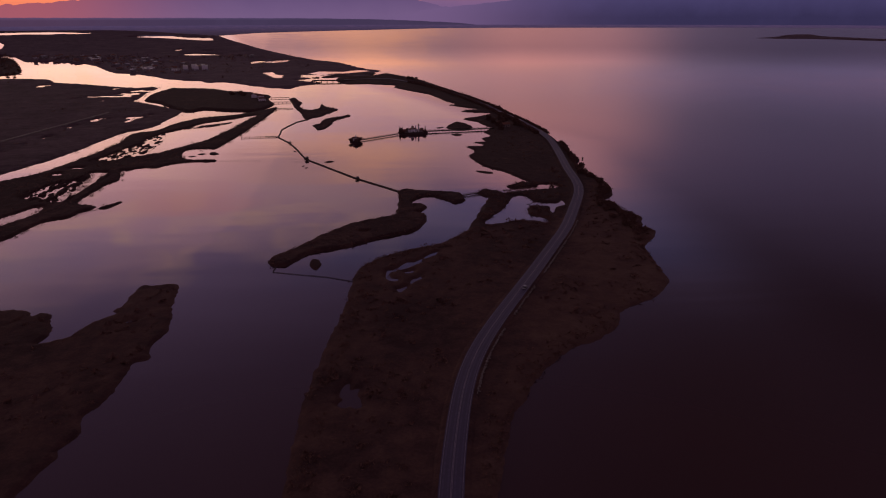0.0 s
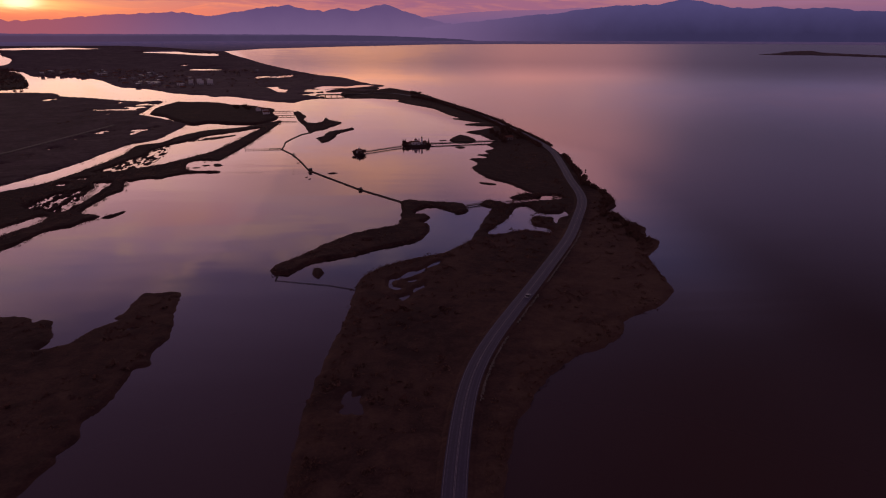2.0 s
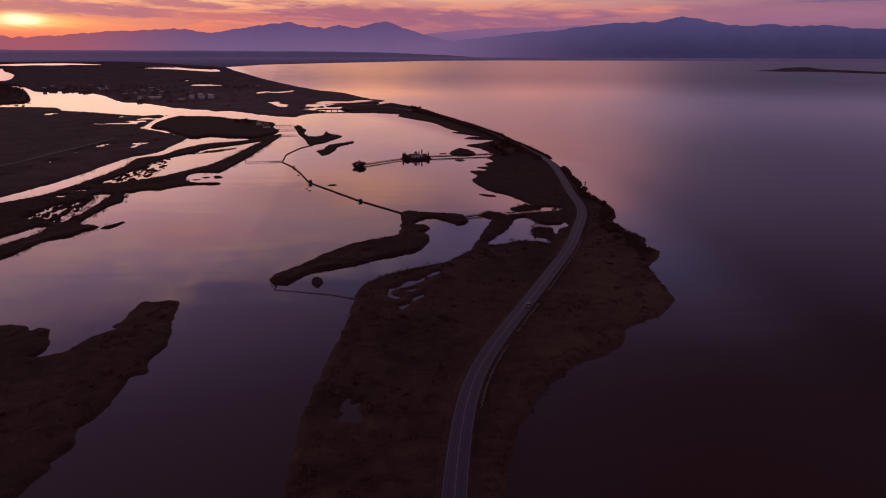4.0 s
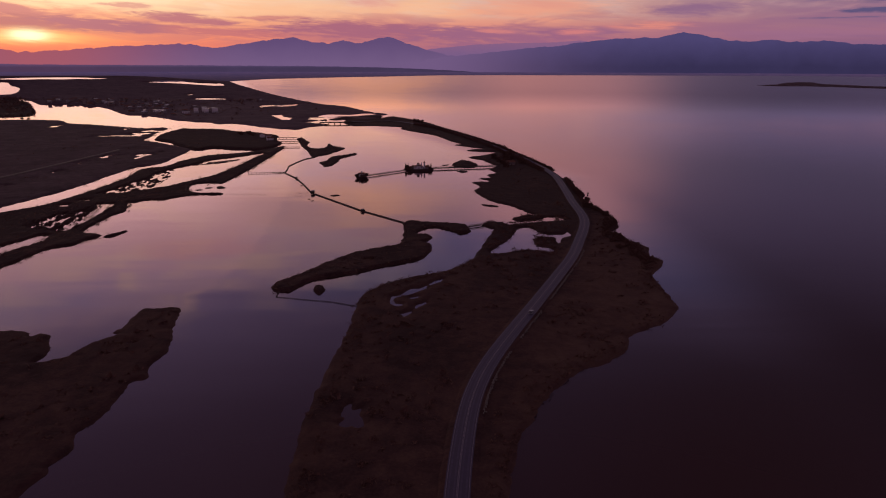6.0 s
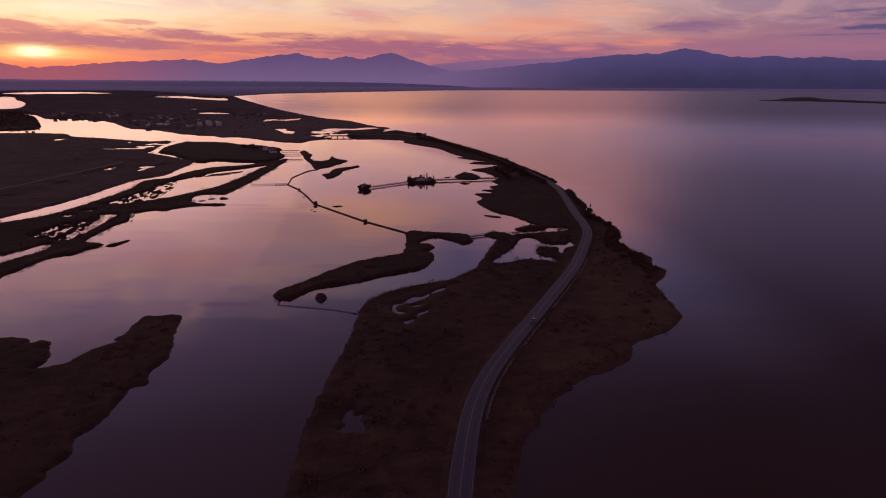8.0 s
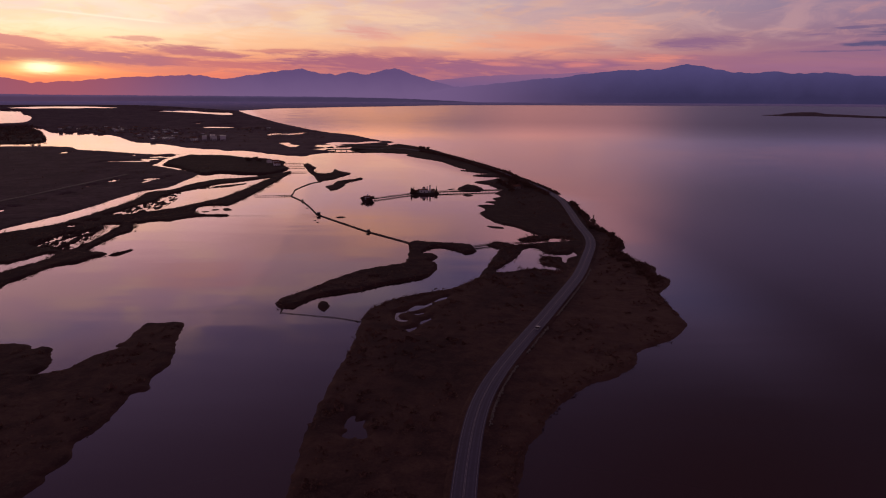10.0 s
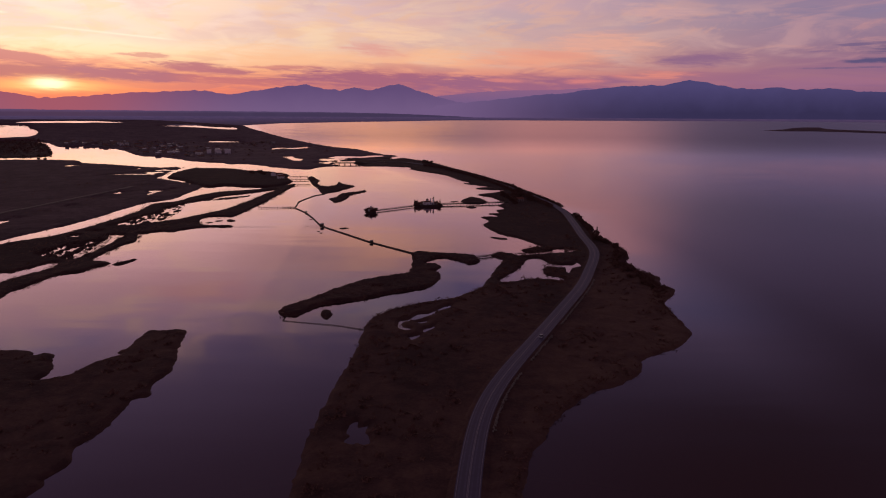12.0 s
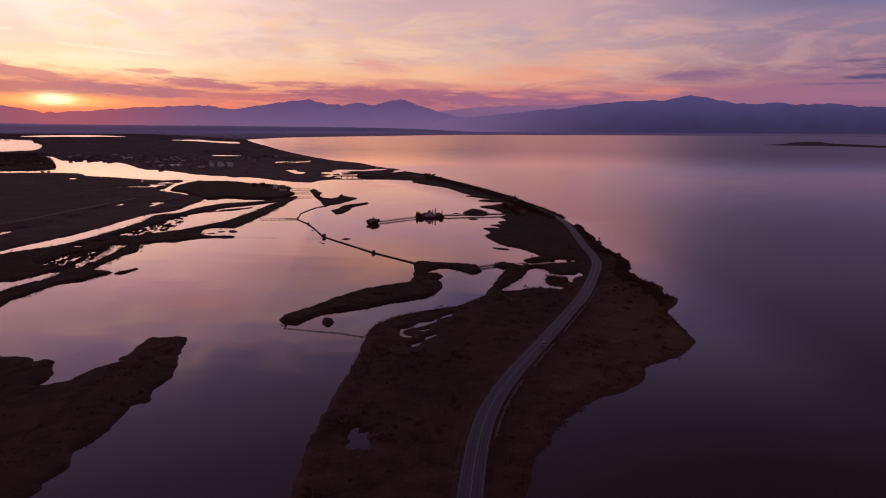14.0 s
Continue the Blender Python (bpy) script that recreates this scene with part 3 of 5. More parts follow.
    faces = np.stack([number[j, i], number[j, i + 1], number[j + 1, i + 1], number[j + 1, i]], 1)
    ob = sheet(name, np.stack([fx, fy, fz], 1).tolist(), faces.tolist(), mat or M_MARSH)
    return tagged(ob, label, "ground", kind="structure")


# ---- water ----
def water_sheet():
    rs = np.concatenate([[0.5], np.geomspace(20, 2500, 60), np.linspace(2560, 12400, 110)])
    th = np.radians(np.arange(0, 360, 1.0))
    R, T = np.meshgrid(rs, th, indexing="ij")
    x, y, z = far(R * np.sin(T), R * np.cos(T), np.zeros_like(R))
    n = len(th)
    faces = [(i * n + (j + 1) % n, (i + 1) * n + (j + 1) % n, (i + 1) * n + j, i * n + j)[::-1] for i in range(len(rs) - 1) for j in range(n)]
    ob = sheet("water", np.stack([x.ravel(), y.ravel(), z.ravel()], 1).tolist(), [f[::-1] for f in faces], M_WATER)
    return tagged(ob, "calm lagoon water mirroring the sunset sky", "water", kind="structure")


water_sheet()


# ---- the plan of the land, in metres east and north of the drone ----
LEFT_ISLAND = [
    (-297, 276), (-196, 277), (-191, 278), (-183, 276), (-179, 271), (-175, 274), (-170, 271), (-165, 262), (-161, 254),
    (-161, 248), (-162, 244), (-158, 245), (-155, 247), (-151, 251), (-149, 260), (-146, 266), (-141, 272), (-144, 276),
    (-142, 280), (-143, 292), (-142, 304), (-136, 305), (-128, 307), (-124, 303), (-120, 288), (-117, 275), (-113, 263),
    (-111, 252), (-113, 241), (-109, 230), (-114, 227), (-115, 222), (-113, 213), (-114, 208), (-114, 199), (-116, 190),
    (-113, 181), (-115, 173), (-114, 168), (-115, 163), (-116, 154), (-118, 146), (-124, 130), (-193, 132),
]
SPIT_WEST = [
    (-37, 109), (-39, 132), (-40, 147), (-41, 159), (-42, 169), (-42, 178), (-43, 194), (-42, 213), (-41, 225), (-39, 250),
    (-37, 278), (-36, 306), (-36, 314),
]
SPIT_HOOK = [
    (-36, 315), (-33, 328), (-26, 339), (-17, 347), (-5, 355), (8, 362), (19, 374), (28, 388), (35, 410), (44, 443),
    (50, 465), (47, 471), (42, 479), (49, 490), (59, 486), (68, 488), (82, 495), (100, 495),
]
SPIT_EAST = [
    (112, 554), (143, 578), (139, 555), (146, 541), (151, 516), (150, 494), (146, 472), (134, 455), (140, 449), (143, 427),
    (149, 414), (143, 393), (148, 382), (141, 369), (133, 357), (130, 345), (129, 329), (128, 315), (126, 300), (111, 281),
    (93, 268), (88, 257), (85, 250), (79, 245), (71, 238), (62, 233), (56, 227), (48, 218), (42, 208), (35, 194), (30, 186),
    (27, 174),
]
SPIT_NEAR_EAST = [
    (26, 170), (22, 154), (18, 130), (18, 107),
]
NORTH_EAST = [
    (139, 555), (143, 578), (150, 599), (150, 633), (155, 682), (141, 703), (147, 749), (142, 796), (134, 861), (124, 931),
    (112, 1012), (85, 1129), (60, 1210), (30, 1320), (0, 1430), (-40, 1520), (-80, 1600), (-110, 1550), (-150, 1530),
    (-180, 1510), (-180, 1420),
]
NORTH_WEST = [
    (-150, 1340), (-110, 1340), (-90, 1330), (-50, 1310), (-50, 1270), (-20, 1210), (16, 1148),
] + [
    (40, 1056), (55, 1016), (44, 1004), (57, 989), (71, 971), (84, 957), (57, 936), (76, 923), (98, 916), (91, 898),
    (76, 880), (56, 862), (73, 837), (80, 809), (89, 787), (82, 775), (75, 757), (79, 731), (68, 715), (70, 696), (58, 692),
    (67, 681), (63, 670), (47, 669), (53, 653), (53, 637), (47, 621), (52, 590), (60, 568), (73, 551), (82, 529), (88, 514),
    (84, 506), (75, 506), (68, 499), (75, 494), (87, 500), (100, 505), (111, 505), (114, 489),
]
SPIT_POOL = [
    (41, 404), (49, 420), (56, 432), (63, 451), (69, 468), (76, 473), (81, 462), (84, 454), (95, 450), (101, 452),
    (104, 464), (104, 452), (105, 445), (100, 442), (95, 437), (91, 423), (90, 428), (91, 439), (84, 442), (78, 442),
    (74, 431), (74, 422), (78, 418), (84, 411), (82, 402), (75, 407), (64, 408), (55, 404), (45, 400),
]
POOL_ISLE = [
    (74, 431), (78, 445), (85, 449), (90, 438), (89, 426), (84, 419), (77, 423),
]
BOOMERANG = [
    (-86, 337), (-84, 346), (-76, 357), (-69, 369), (-61, 384), (-49, 401), (-36, 413), (-21, 421), (-18, 433), (-17, 460),
    (-19, 484), (-13, 493), (-4, 489), (11, 485), (28, 481), (32, 471), (31, 457), (23, 453), (17, 461), (11, 469), (2, 472),
    (-6, 460), (-7, 451), (0, 449), (3, 442), (0, 433), (-4, 430), (2, 425), (3, 412), (0, 399), (-5, 387), (-19, 378),
    (-32, 370), (-41, 361), (-56, 353), (-66, 347), (-72, 335), (-75, 329), (-83, 330),
]
DOT_ISLE = [
    (-62, 331), (-62, 339), (-59, 339), (-56, 332), (-57, 325), (-59, 325),
]
TOWN_SOUTH = [
    (-210, 1360), (-230, 1330), (-250, 1270), (-280, 1280), (-340, 1330), (-410, 1400), (-440, 1390), (-460, 1420),
    (-520, 1450), (-560, 1480), (-630, 1560), (-690, 1620), (-740, 1640), (-810, 1740), (-880, 1850), (-970, 1970),
    (-1050, 2030), (-1160, 2130), (-1220, 2110), (-1530, 2530), (-1880, 2600), (-2260, 2680), (-6270, 7110), (-5890, 7820),
    (-3990, 8820), (-1830, 5810),
]
TOWN_EAST = [
    (-1560, 5330), (-1280, 4530), (-990, 3760), (-730, 3050), (-470, 2410), (-320, 2100), (-230, 1970), (-180, 1820),
    (-130, 1710), (-100, 1670), (-120, 1620), (-170, 1580), (-210, 1570), (-230, 1490), (-260, 1450), (-270, 1430),
]
TIDAL_BAR = [
    (-220, 1530), (-200, 1550), (-170, 1560), (-110, 1540), (-130, 1510), (-180, 1510), (-210, 1500),
]
BAY = [
    (-4510, 5600), (-3540, 5590), (-2810, 4550), (-2310, 3830), (-1860, 3050), (-1770, 2750), (-2080, 2580),
]
FAR_POND = [
    (-3850, 6040), (-4060, 6620), (-4020, 6920), (-3820, 7100), (-3500, 6930), (-3250, 6620), (-3090, 6510), (-3090, 6230),
    (-3280, 6320), (-3260, 6060), (-3510, 6120), (-3510, 5870), (-3690, 5980),
]
LONG_POND = [
    (-2260, 5260), (-2280, 5680), (-2080, 5680), (-1760, 5150), (-1530, 4980), (-1270, 4190), (-1400, 4280), (-1800, 4800),
]
REED_POND = [
    (-890, 2520), (-870, 2610), (-790, 2560), (-720, 2490), (-720, 2410), (-780, 2400), (-830, 2420),
]
COAST_POND = [
    (-380, 1620), (-370, 1660), (-340, 1580), (-320, 1560), (-310, 1480), (-330, 1500),
]
HEADLAND = [
    (-2080, 2350), (-1580, 2360), (-1500, 2420), (-1340, 2240), (-1170, 1980), (-1010, 1720), (-960, 1600), (-1050, 1550),
    (-1360, 1530),
]
MARSH_WEST = [
    (-1280, 1440), (-990, 1480), (-930, 1490), (-880, 1490), (-810, 1470), (-760, 1400), (-680, 1360), (-600, 1310),
    (-540, 1280), (-520, 1300), (-500, 1270), (-490, 1190), (-470, 1110), (-463, 1072), (-422, 1035), (-371, 983),
    (-343, 944), (-334, 852), (-332, 810), (-348, 781), (-352, 731), (-351, 690), (-352, 636), (-358, 598), (-364, 565),
    (-369, 535), (-380, 459), (-395, 390),
]
HILL_ISLE = [
    (-449, 1083), (-470, 1170), (-470, 1260), (-450, 1260), (-390, 1250), (-350, 1210), (-310, 1190), (-279, 1156),
    (-258, 1135), (-250, 1082), (-228, 1025), (-232, 972), (-246, 948), (-281, 954), (-319, 969), (-329, 948), (-343, 952),
    (-364, 975), (-412, 1045),
]
DIKE_NORTH = [
    (-379, 374), (-365, 441), (-356, 515), (-346, 535), (-334, 557), (-329, 592), (-326, 640), (-327, 704), (-336, 750),
    (-330, 771), (-317, 782), (-315, 822), (-308, 853), (-293, 887), (-260, 909), (-237, 944), (-217, 990), (-211, 933),
    (-209, 831), (-209, 749), (-211, 690), (-212, 665), (-222, 669), (-236, 667), (-240, 653), (-235, 631), (-224, 614),
    (-197, 611), (-196, 605), (-218, 604), (-226, 599),
]
DIKE_SOUTH = [
    (-234, 591), (-240, 579), (-251, 582), (-261, 570), (-266, 567), (-253, 534), (-256, 522), (-256, 503), (-255, 483),
    (-252, 461), (-236, 455), (-234, 446), (-239, 439), (-240, 427), (-251, 419), (-254, 406), (-255, 385), (-256, 375),
    (-254, 362), (-256, 303), (-262, 241),
]
MARSH_WATER = [
    (-227, 910), (-230, 856), (-230, 801), (-233, 764), (-237, 715), (-244, 697), (-253, 672), (-262, 649), (-273, 634),
    (-291, 613), (-312, 606), (-308, 637), (-307, 675), (-302, 696), (-307, 732), (-298, 777), (-288, 805), (-278, 841),
    (-256, 868),
]
MARSH_POOL = [
    (-300, 409), (-295, 423), (-288, 425), (-283, 435), (-278, 453), (-271, 453), (-268, 439), (-269, 425), (-273, 412),
    (-275, 399), (-280, 380),
]
MARSH_CREEK = [
    (-271, 472), (-271, 494), (-271, 509), (-280, 547), (-291, 563), (-277, 564), (-275, 547), (-269, 514), (-266, 487),
]
DOT_SHORE = [
    (-231, 447), (-229, 454), (-226, 459), (-222, 466), (-221, 460), (-224, 450),
]
ISLE_NORTH = [
    (-217, 1093), (-212, 1112), (-200, 1074), (-188, 1045), (-184, 1000), (-172, 966), (-160, 959), (-152, 975), (-154, 1022),
    (-143, 993), (-131, 976), (-121, 960), (-130, 921), (-137, 892), (-147, 878), (-150, 858), (-159, 885), (-172, 935),
    (-188, 982), (-202, 1035),
]
ISLE_OVAL = [
    (-136, 816), (-129, 828), (-129, 866), (-119, 880), (-107, 895), (-99, 906), (-97, 894), (-105, 873), (-114, 850),
    (-113, 817), (-117, 790), (-124, 780), (-130, 799),
]
MONASTERY_ISLE = [
    (-27, 775), (-21, 791), (-3, 797), (7, 781), (7, 745), (-6, 733), (-20, 742),
]
CHAPEL_ISLE = [
    (-78, 715), (-75, 729), (-69, 724), (-65, 702), (-69, 685), (-75, 693),
]
REED_ISLE = [
    (31, 798), (45, 834), (55, 825), (63, 799), (59, 777), (39, 774),
]
REED_SLIVER = [
    (18, 792), (29, 798), (23, 787),
]
LOW_ISLE = [
    (35, 744), (41, 749), (48, 742), (41, 732),
]
BAR_ISLE = [
    (48, 556), (53, 556), (62, 550), (61, 545), (52, 548),
]
TIDAL_ISLE = [
    (-223, 1500), (-208, 1560), (-162, 1590), (-112, 1622), (-112, 1560), (-164, 1518), (-205, 1478),
]
TIDAL_DOT = [
    (-244, 1482), (-230, 1504), (-224, 1470),
]
MUD_SLIVER = [
    (-92, 599), (-86, 603), (-82, 600), (-87, 595),
]
POOL_ISLET = [
    (-212, 646), (-208, 650), (-201, 639), (-207, 635),
]
CHANNEL_ISLE = [
    (70, 499), (80, 511), (96, 508), (90, 499), (73, 492),
]
LAKE_SPIT = [
    (2270, 4510), (2620, 4910), (3020, 5500), (3390, 5750), (3040, 5000), (3030, 4650), (3020, 4350), (3300, 4070),
    (2950, 3630), (2700, 3890), (2600, 4210), (2350, 4300),
]
FAR_SHORE = [
    (-1610, 5580), (-1590, 6050), (-1570, 6600), (-1320, 7110), (-860, 8040), (-540, 8460), (-110, 9320), (220, 9860),
    (1120, 10280), (2010, 10270), (3800, 10270), (5600, 10260), (6460, 9320), (7340, 9080),
]
ROAD_NEAR = [
    (6, 108), (6, 131), (7, 147),
]
ROAD_FAR = [
    (10, 174), (14, 201), (16, 211), (24, 236), (37, 266), (55, 305), (73, 345), (92, 388), (105, 426), (120, 472),
    (126, 504), (129, 554), (135, 615), (141, 690), (140, 735), (135, 785), (125, 855), (113, 908), (100, 985), (73, 1096),
    (30, 1250), (-20, 1360), (-70, 1440), (-120, 1440), (-160, 1400), (-190, 1380), (-230, 1400),
]
DIKE_LINE = [
    (-152, 862), (-160, 845), (-165, 812), (-168, 783), (-164, 755), (-162, 733), (-142, 696), (-127, 658), (-111, 612), (-55, 531), (-17, 486),
]
THIN_CHANNEL = [
    (60, 489), (70, 493), (85, 501), (97, 506), (109, 505), (111, 495), (101, 490), (90, 489), (78, 484), (63, 480),
]
REED_LINE = [
    (-304, 768), (-303, 784), (-291, 800), (-279, 816), (-262, 830), (-246, 846), (-244, 838), (-258, 812), (-276, 800), (-289, 788), (-297, 772),
]
WEST_POOLS = [[
    (-570, 1130), (-560, 1150), (-540, 1160), (-520, 1160), (-520, 1210), (-510, 1220), (-490, 1180), (-500, 1150),
    (-480, 1130), (-500, 1120), (-530, 1120), (-560, 1110),
], [
    (-386, 844), (-388, 877), (-388, 901), (-379, 877), (-377, 848), (-379, 838),
], [
    (-750, 1300), (-760, 1360), (-740, 1330), (-730, 1290),
], [
    (-580, 1240), (-580, 1280), (-570, 1240),
], [
    (-439, 806), (-439, 818), (-433, 818), (-426, 804),
], [
    (-521, 1074), (-520, 1100), (-511, 1070),
]]
WEST_POOLS += [[
    (-580, 1100), (-590, 1120), (-570, 1090),
], [
    (-435, 855), (-436, 878), (-430, 885), (-423, 869), (-424, 849),
], [
    (-380, 909), (-379, 931), (-369, 909),
], [
    (-430, 603), (-433, 630), (-432, 647), (-431, 654), (-422, 638), (-421, 620), (-421, 597),
], [
    (-530, 1200), (-530, 1260), (-520, 1270), (-510, 1230), (-510, 1200),
], [
    (-425, 697), (-427, 712), (-419, 697),
], [
    (-427, 733), (-429, 748), (-420, 733),
]]
DIKE_POOLS = [[
    (-270, 468), (-275, 498), (-270, 497), (-266, 467),
], [
    (-275, 507), (-283, 547), (-290, 559), (-277, 565), (-273, 553), (-274, 534), (-269, 512), (-270, 502),
], [
    (-319, 552), (-320, 561), (-314, 561), (-311, 550),
], [
    (-317, 577), (-314, 584), (-306, 584), (-305, 577),
]]
SPECKLED = [
    (-306, 486), (-304, 502), (-304, 528), (-290, 529), (-284, 560), (-272, 556), (-267, 503), (-264, 469), (-276, 466), (-296, 476),
]
BROKEN_EDGE = [
    (-312, 606), (-313, 648), (-304, 679), (-306, 713), (-299, 762), (-280, 700), (-276, 640), (-284, 598),
]
SPIT_POOLS = [[
    (-19.3, 319.8), (-17, 321.7), (-13, 324.6), (-10.8, 329.5), (-8.7, 332.6), (-6.6, 333.6), (-4.2, 333.6), (-0.5, 337.8), (-0.8, 331.6),
    (-4.7, 329.6), (-7.7, 325.6), (-10.6, 322.7), (-13.5, 321.7), (-17.5, 318.8), (-18.1, 313.3), (-16.5, 310.6), (-13.3, 308.8), (-13.7, 306.2),
    (-17.2, 307.9), (-18.9, 312.4),
], [
    (1.1, 339.9), (3, 344.2), (5.2, 346.4), (8.1, 349.7), (7.4, 344.2), (4.5, 341), (2, 337.8),
], [
    (-6.9, 304.5), (-4.7, 308.8), (-2.5, 310.6), (-0.2, 317), (-1, 309.7), (-3.9, 307.1), (-6.3, 302.7),
], [
    (-31, 200), (-30, 206), (-28, 208), (-27, 204), (-24, 205), (-24, 200), (-22, 194), (-25, 193), (-27, 197),
    (-28, 192), (-30, 194), (-29, 198),
], [
    (-13.6, 295.2), (-11.4, 296.9), (-9.8, 298.5), (-7.7, 300.2), (-9.2, 295.2), (-11.5, 292),
], [
    (-9.6, 318.9), (-6.9, 319.8), (-4.6, 320.8), (-4.9, 317.9), (-7.8, 317),
]]
TOWN_POOLS = [[
    (-270, 1590), (-250, 1670), (-190, 1660), (-160, 1710), (-120, 1670), (-160, 1610), (-200, 1590), (-240, 1580),
],
              [
    (-490, 1940), (-510, 2060), (-490, 2100), (-460, 2000), (-480, 1960),
],
              [
    (-1010, 2790), (-1070, 3000), (-1060, 3040), (-990, 2820),
],
              [
    (-1960, 2420), (-1860, 2580), (-1600, 2590), (-1540, 2550), (-1510, 2430), (-1880, 2330),
]]

# ---- land ----
def widen(line, d):
    """An outline drawn out by d metres."""
    p = np.array(line, float)
    e = np.roll(p, -1, 0) - np.roll(p, 1, 0)
    n = np.stack([e[:, 1], -e[:, 0]], 1) / (np.linalg.norm(e, axis=1)[:, None] + 1e-9)
    turn = np.sign(np.sum(p[:, 0] * np.roll(p[:, 1], -1) - p[:, 1] * np.roll(p[:, 0], -1)))
    return (p + n * d * turn).tolist()


def slim(line):
    """A narrower pool on the same middle."""
    p = np.array(line, float)
    return (p.mean(0) + (p - p.mean(0)) * (0.9, 0.62)).tolist()


spit_outline = [(-60, -420), (-45, -120), (-36, 40)] + SPIT_WEST + SPIT_HOOK + SPIT_EAST + SPIT_NEAR_EAST + [(24, 40), (20, -120), (40, -420)]
land("ground", [spit_outline, NORTH_EAST + NORTH_WEST], [SPIT_POOL, THIN_CHANNEL] + [widen(line, 0.3) for line in SPIT_POOLS],
     rag=1.7, scrub=0.5, label="long marshy spit of dark scrub carrying the road")
land("ground", [LEFT_ISLAND[:-2] + [(-130, 60), (-150, -200), (-330, -200)]], [[(-133, 262), (-132.4, 265), (-128.6, 266), (-129, 263)]], rag=1.8, scrub=0.55, label="dark scrub island in the lagoon")
land("ground", [BOOMERANG], [[(-38.4, 386), (-37, 389), (-34.4, 389.4), (-35, 386.4)]], rag=1.6, height=1.3, step=(0.7, 1.0), label="hooked island of dark scrub")
land("ground", [DOT_ISLE], rag=0.5, height=0.7, step=(0.4, 0.4), label="tiny round bushy islet")
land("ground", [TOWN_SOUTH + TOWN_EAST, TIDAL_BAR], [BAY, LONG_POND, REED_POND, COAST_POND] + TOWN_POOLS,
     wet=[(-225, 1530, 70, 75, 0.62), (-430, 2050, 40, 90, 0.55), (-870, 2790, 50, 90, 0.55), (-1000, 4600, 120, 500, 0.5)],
     rag=8.0, height=2.0, scrub=1.6, step=(5.0, 6.0), grow=0.45, mat=M_SHORE_HAZED, label="flat dark shore land with a fishing town")
land("ground", [HEADLAND], rag=6.0, height=2.5, step=(5.0, 6.0), label="dark wooded headland")
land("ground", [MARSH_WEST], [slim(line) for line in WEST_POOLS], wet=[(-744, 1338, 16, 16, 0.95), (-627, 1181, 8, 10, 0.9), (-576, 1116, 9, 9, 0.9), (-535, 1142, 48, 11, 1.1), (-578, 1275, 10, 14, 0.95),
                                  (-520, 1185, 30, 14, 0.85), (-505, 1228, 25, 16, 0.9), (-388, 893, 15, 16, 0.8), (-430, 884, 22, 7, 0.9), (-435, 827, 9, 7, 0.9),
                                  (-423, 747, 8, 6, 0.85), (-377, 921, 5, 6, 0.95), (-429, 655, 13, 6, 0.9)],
     rag=3.0, step=(2.0, 2.2), mat=M_MARSH_HAZED, label="broad dark salt marsh with pools")
land("ground", [HILL_ISLE], rag=2.5, height=2.4, step=(1.6, 2.0), label="dark grassy island beside the weir")
land("ground", [DIKE_NORTH + DIKE_SOUTH], [MARSH_WATER, MARSH_POOL, MARSH_CREEK] + DIKE_POOLS, specks=[(SPECKLED, 0.49)],
     rag=1.8, step=(0.8, 1.2), scrub=0.7, label="low dikes and marsh beside a canal")
land("ground", [BROKEN_EDGE], specks=[(BROKEN_EDGE, 0.53)], rag=1.2, step=(0.7, 1.1), height=0.6, scrub=0.4, label="broken reed beds along the marsh water")
land("ground", [REED_LINE], specks=[(REED_LINE, 0.42)], rag=1.0, step=(0.7, 1.1), height=0.6, scrub=0.4, label="thin line of reeds in the marsh water")
for x, y, w, d in ((-104, 574, 1.6, 2.0), (-108, 582, 1.3, 2.0), (-128, 651, 1.6, 2.4), (-224, 629, 4, 3), (-218, 640, 4, 4), (-229, 618, 3, 3)):
    land("ground", [[(x - w, y), (x, y + d), (x + w, y + 1), (x, y - d)]], rag=0.6, height=0.4, scrub=0.3, step=(0.5, 0.8), label="low tuft of reeds in a shallow pool")
for outline, words, rag in ((DOT_SHORE, "bushy islet off the marsh", 1.2), (ISLE_NORTH, "dark islet beside the fish weir", 2.0),
                            (ISLE_OVAL, "long low dark islet", 2.0), (REED_ISLE, "reed-grown islet beside a footbridge", 1.6),
                            (REED_SLIVER, "sliver of reeds", 0.8), (LOW_ISLE, "flat mud islet", 0.8), (BAR_ISLE, "thin bar of mud", 0.8),
                            (TIDAL_ISLE, "long low bar between tidal channels", 2.0), (TIDAL_DOT, "small bar in the tidal channel", 1.0),
                            (MUD_SLIVER, "sliver of mud", 0.8), (POOL_ISLET, "small low islet", 0.8), (CHANNEL_ISLE, "bushy bar in a channel", 1.2)):
    land("ground", [outline], rag=rag, height=0.45 if rag < 0.9 else 0.9, scrub=0.3 if rag < 0.9 else 0.8, step=(0.8, 1.0), label=words)
MONASTERY_ISLE = [(x, 752 + (y - 760) * 0.6) for x, y in MONASTERY_ISLE]
CHAPEL_ISLE = [(x, 698 + (y - 705) * 0.55) for x, y in CHAPEL_ISLE]
land("ground", [MONASTERY_ISLE], rag=1.0, height=1.6, scrub=0.3, step=(0.6, 1.0), label="walled islet of the monastery")
land("ground", [CHAPEL_ISLE], rag=0.8, height=1.6, scrub=0.3, step=(0.5, 0.8), label="small islet of the chapel")
land("ground", [LAKE_SPIT], rag=6.0, height=0.5, scrub=0.2, step=(14.0, 14.0), mat=M_SHORE_HAZED, label="low dark spit across the lake")


# ---- the far plain and the ranges ----
def bearing(points):
    return [(math.degrees(math.atan2(x, y)), math.hypot(x, y)) for x, y in points]


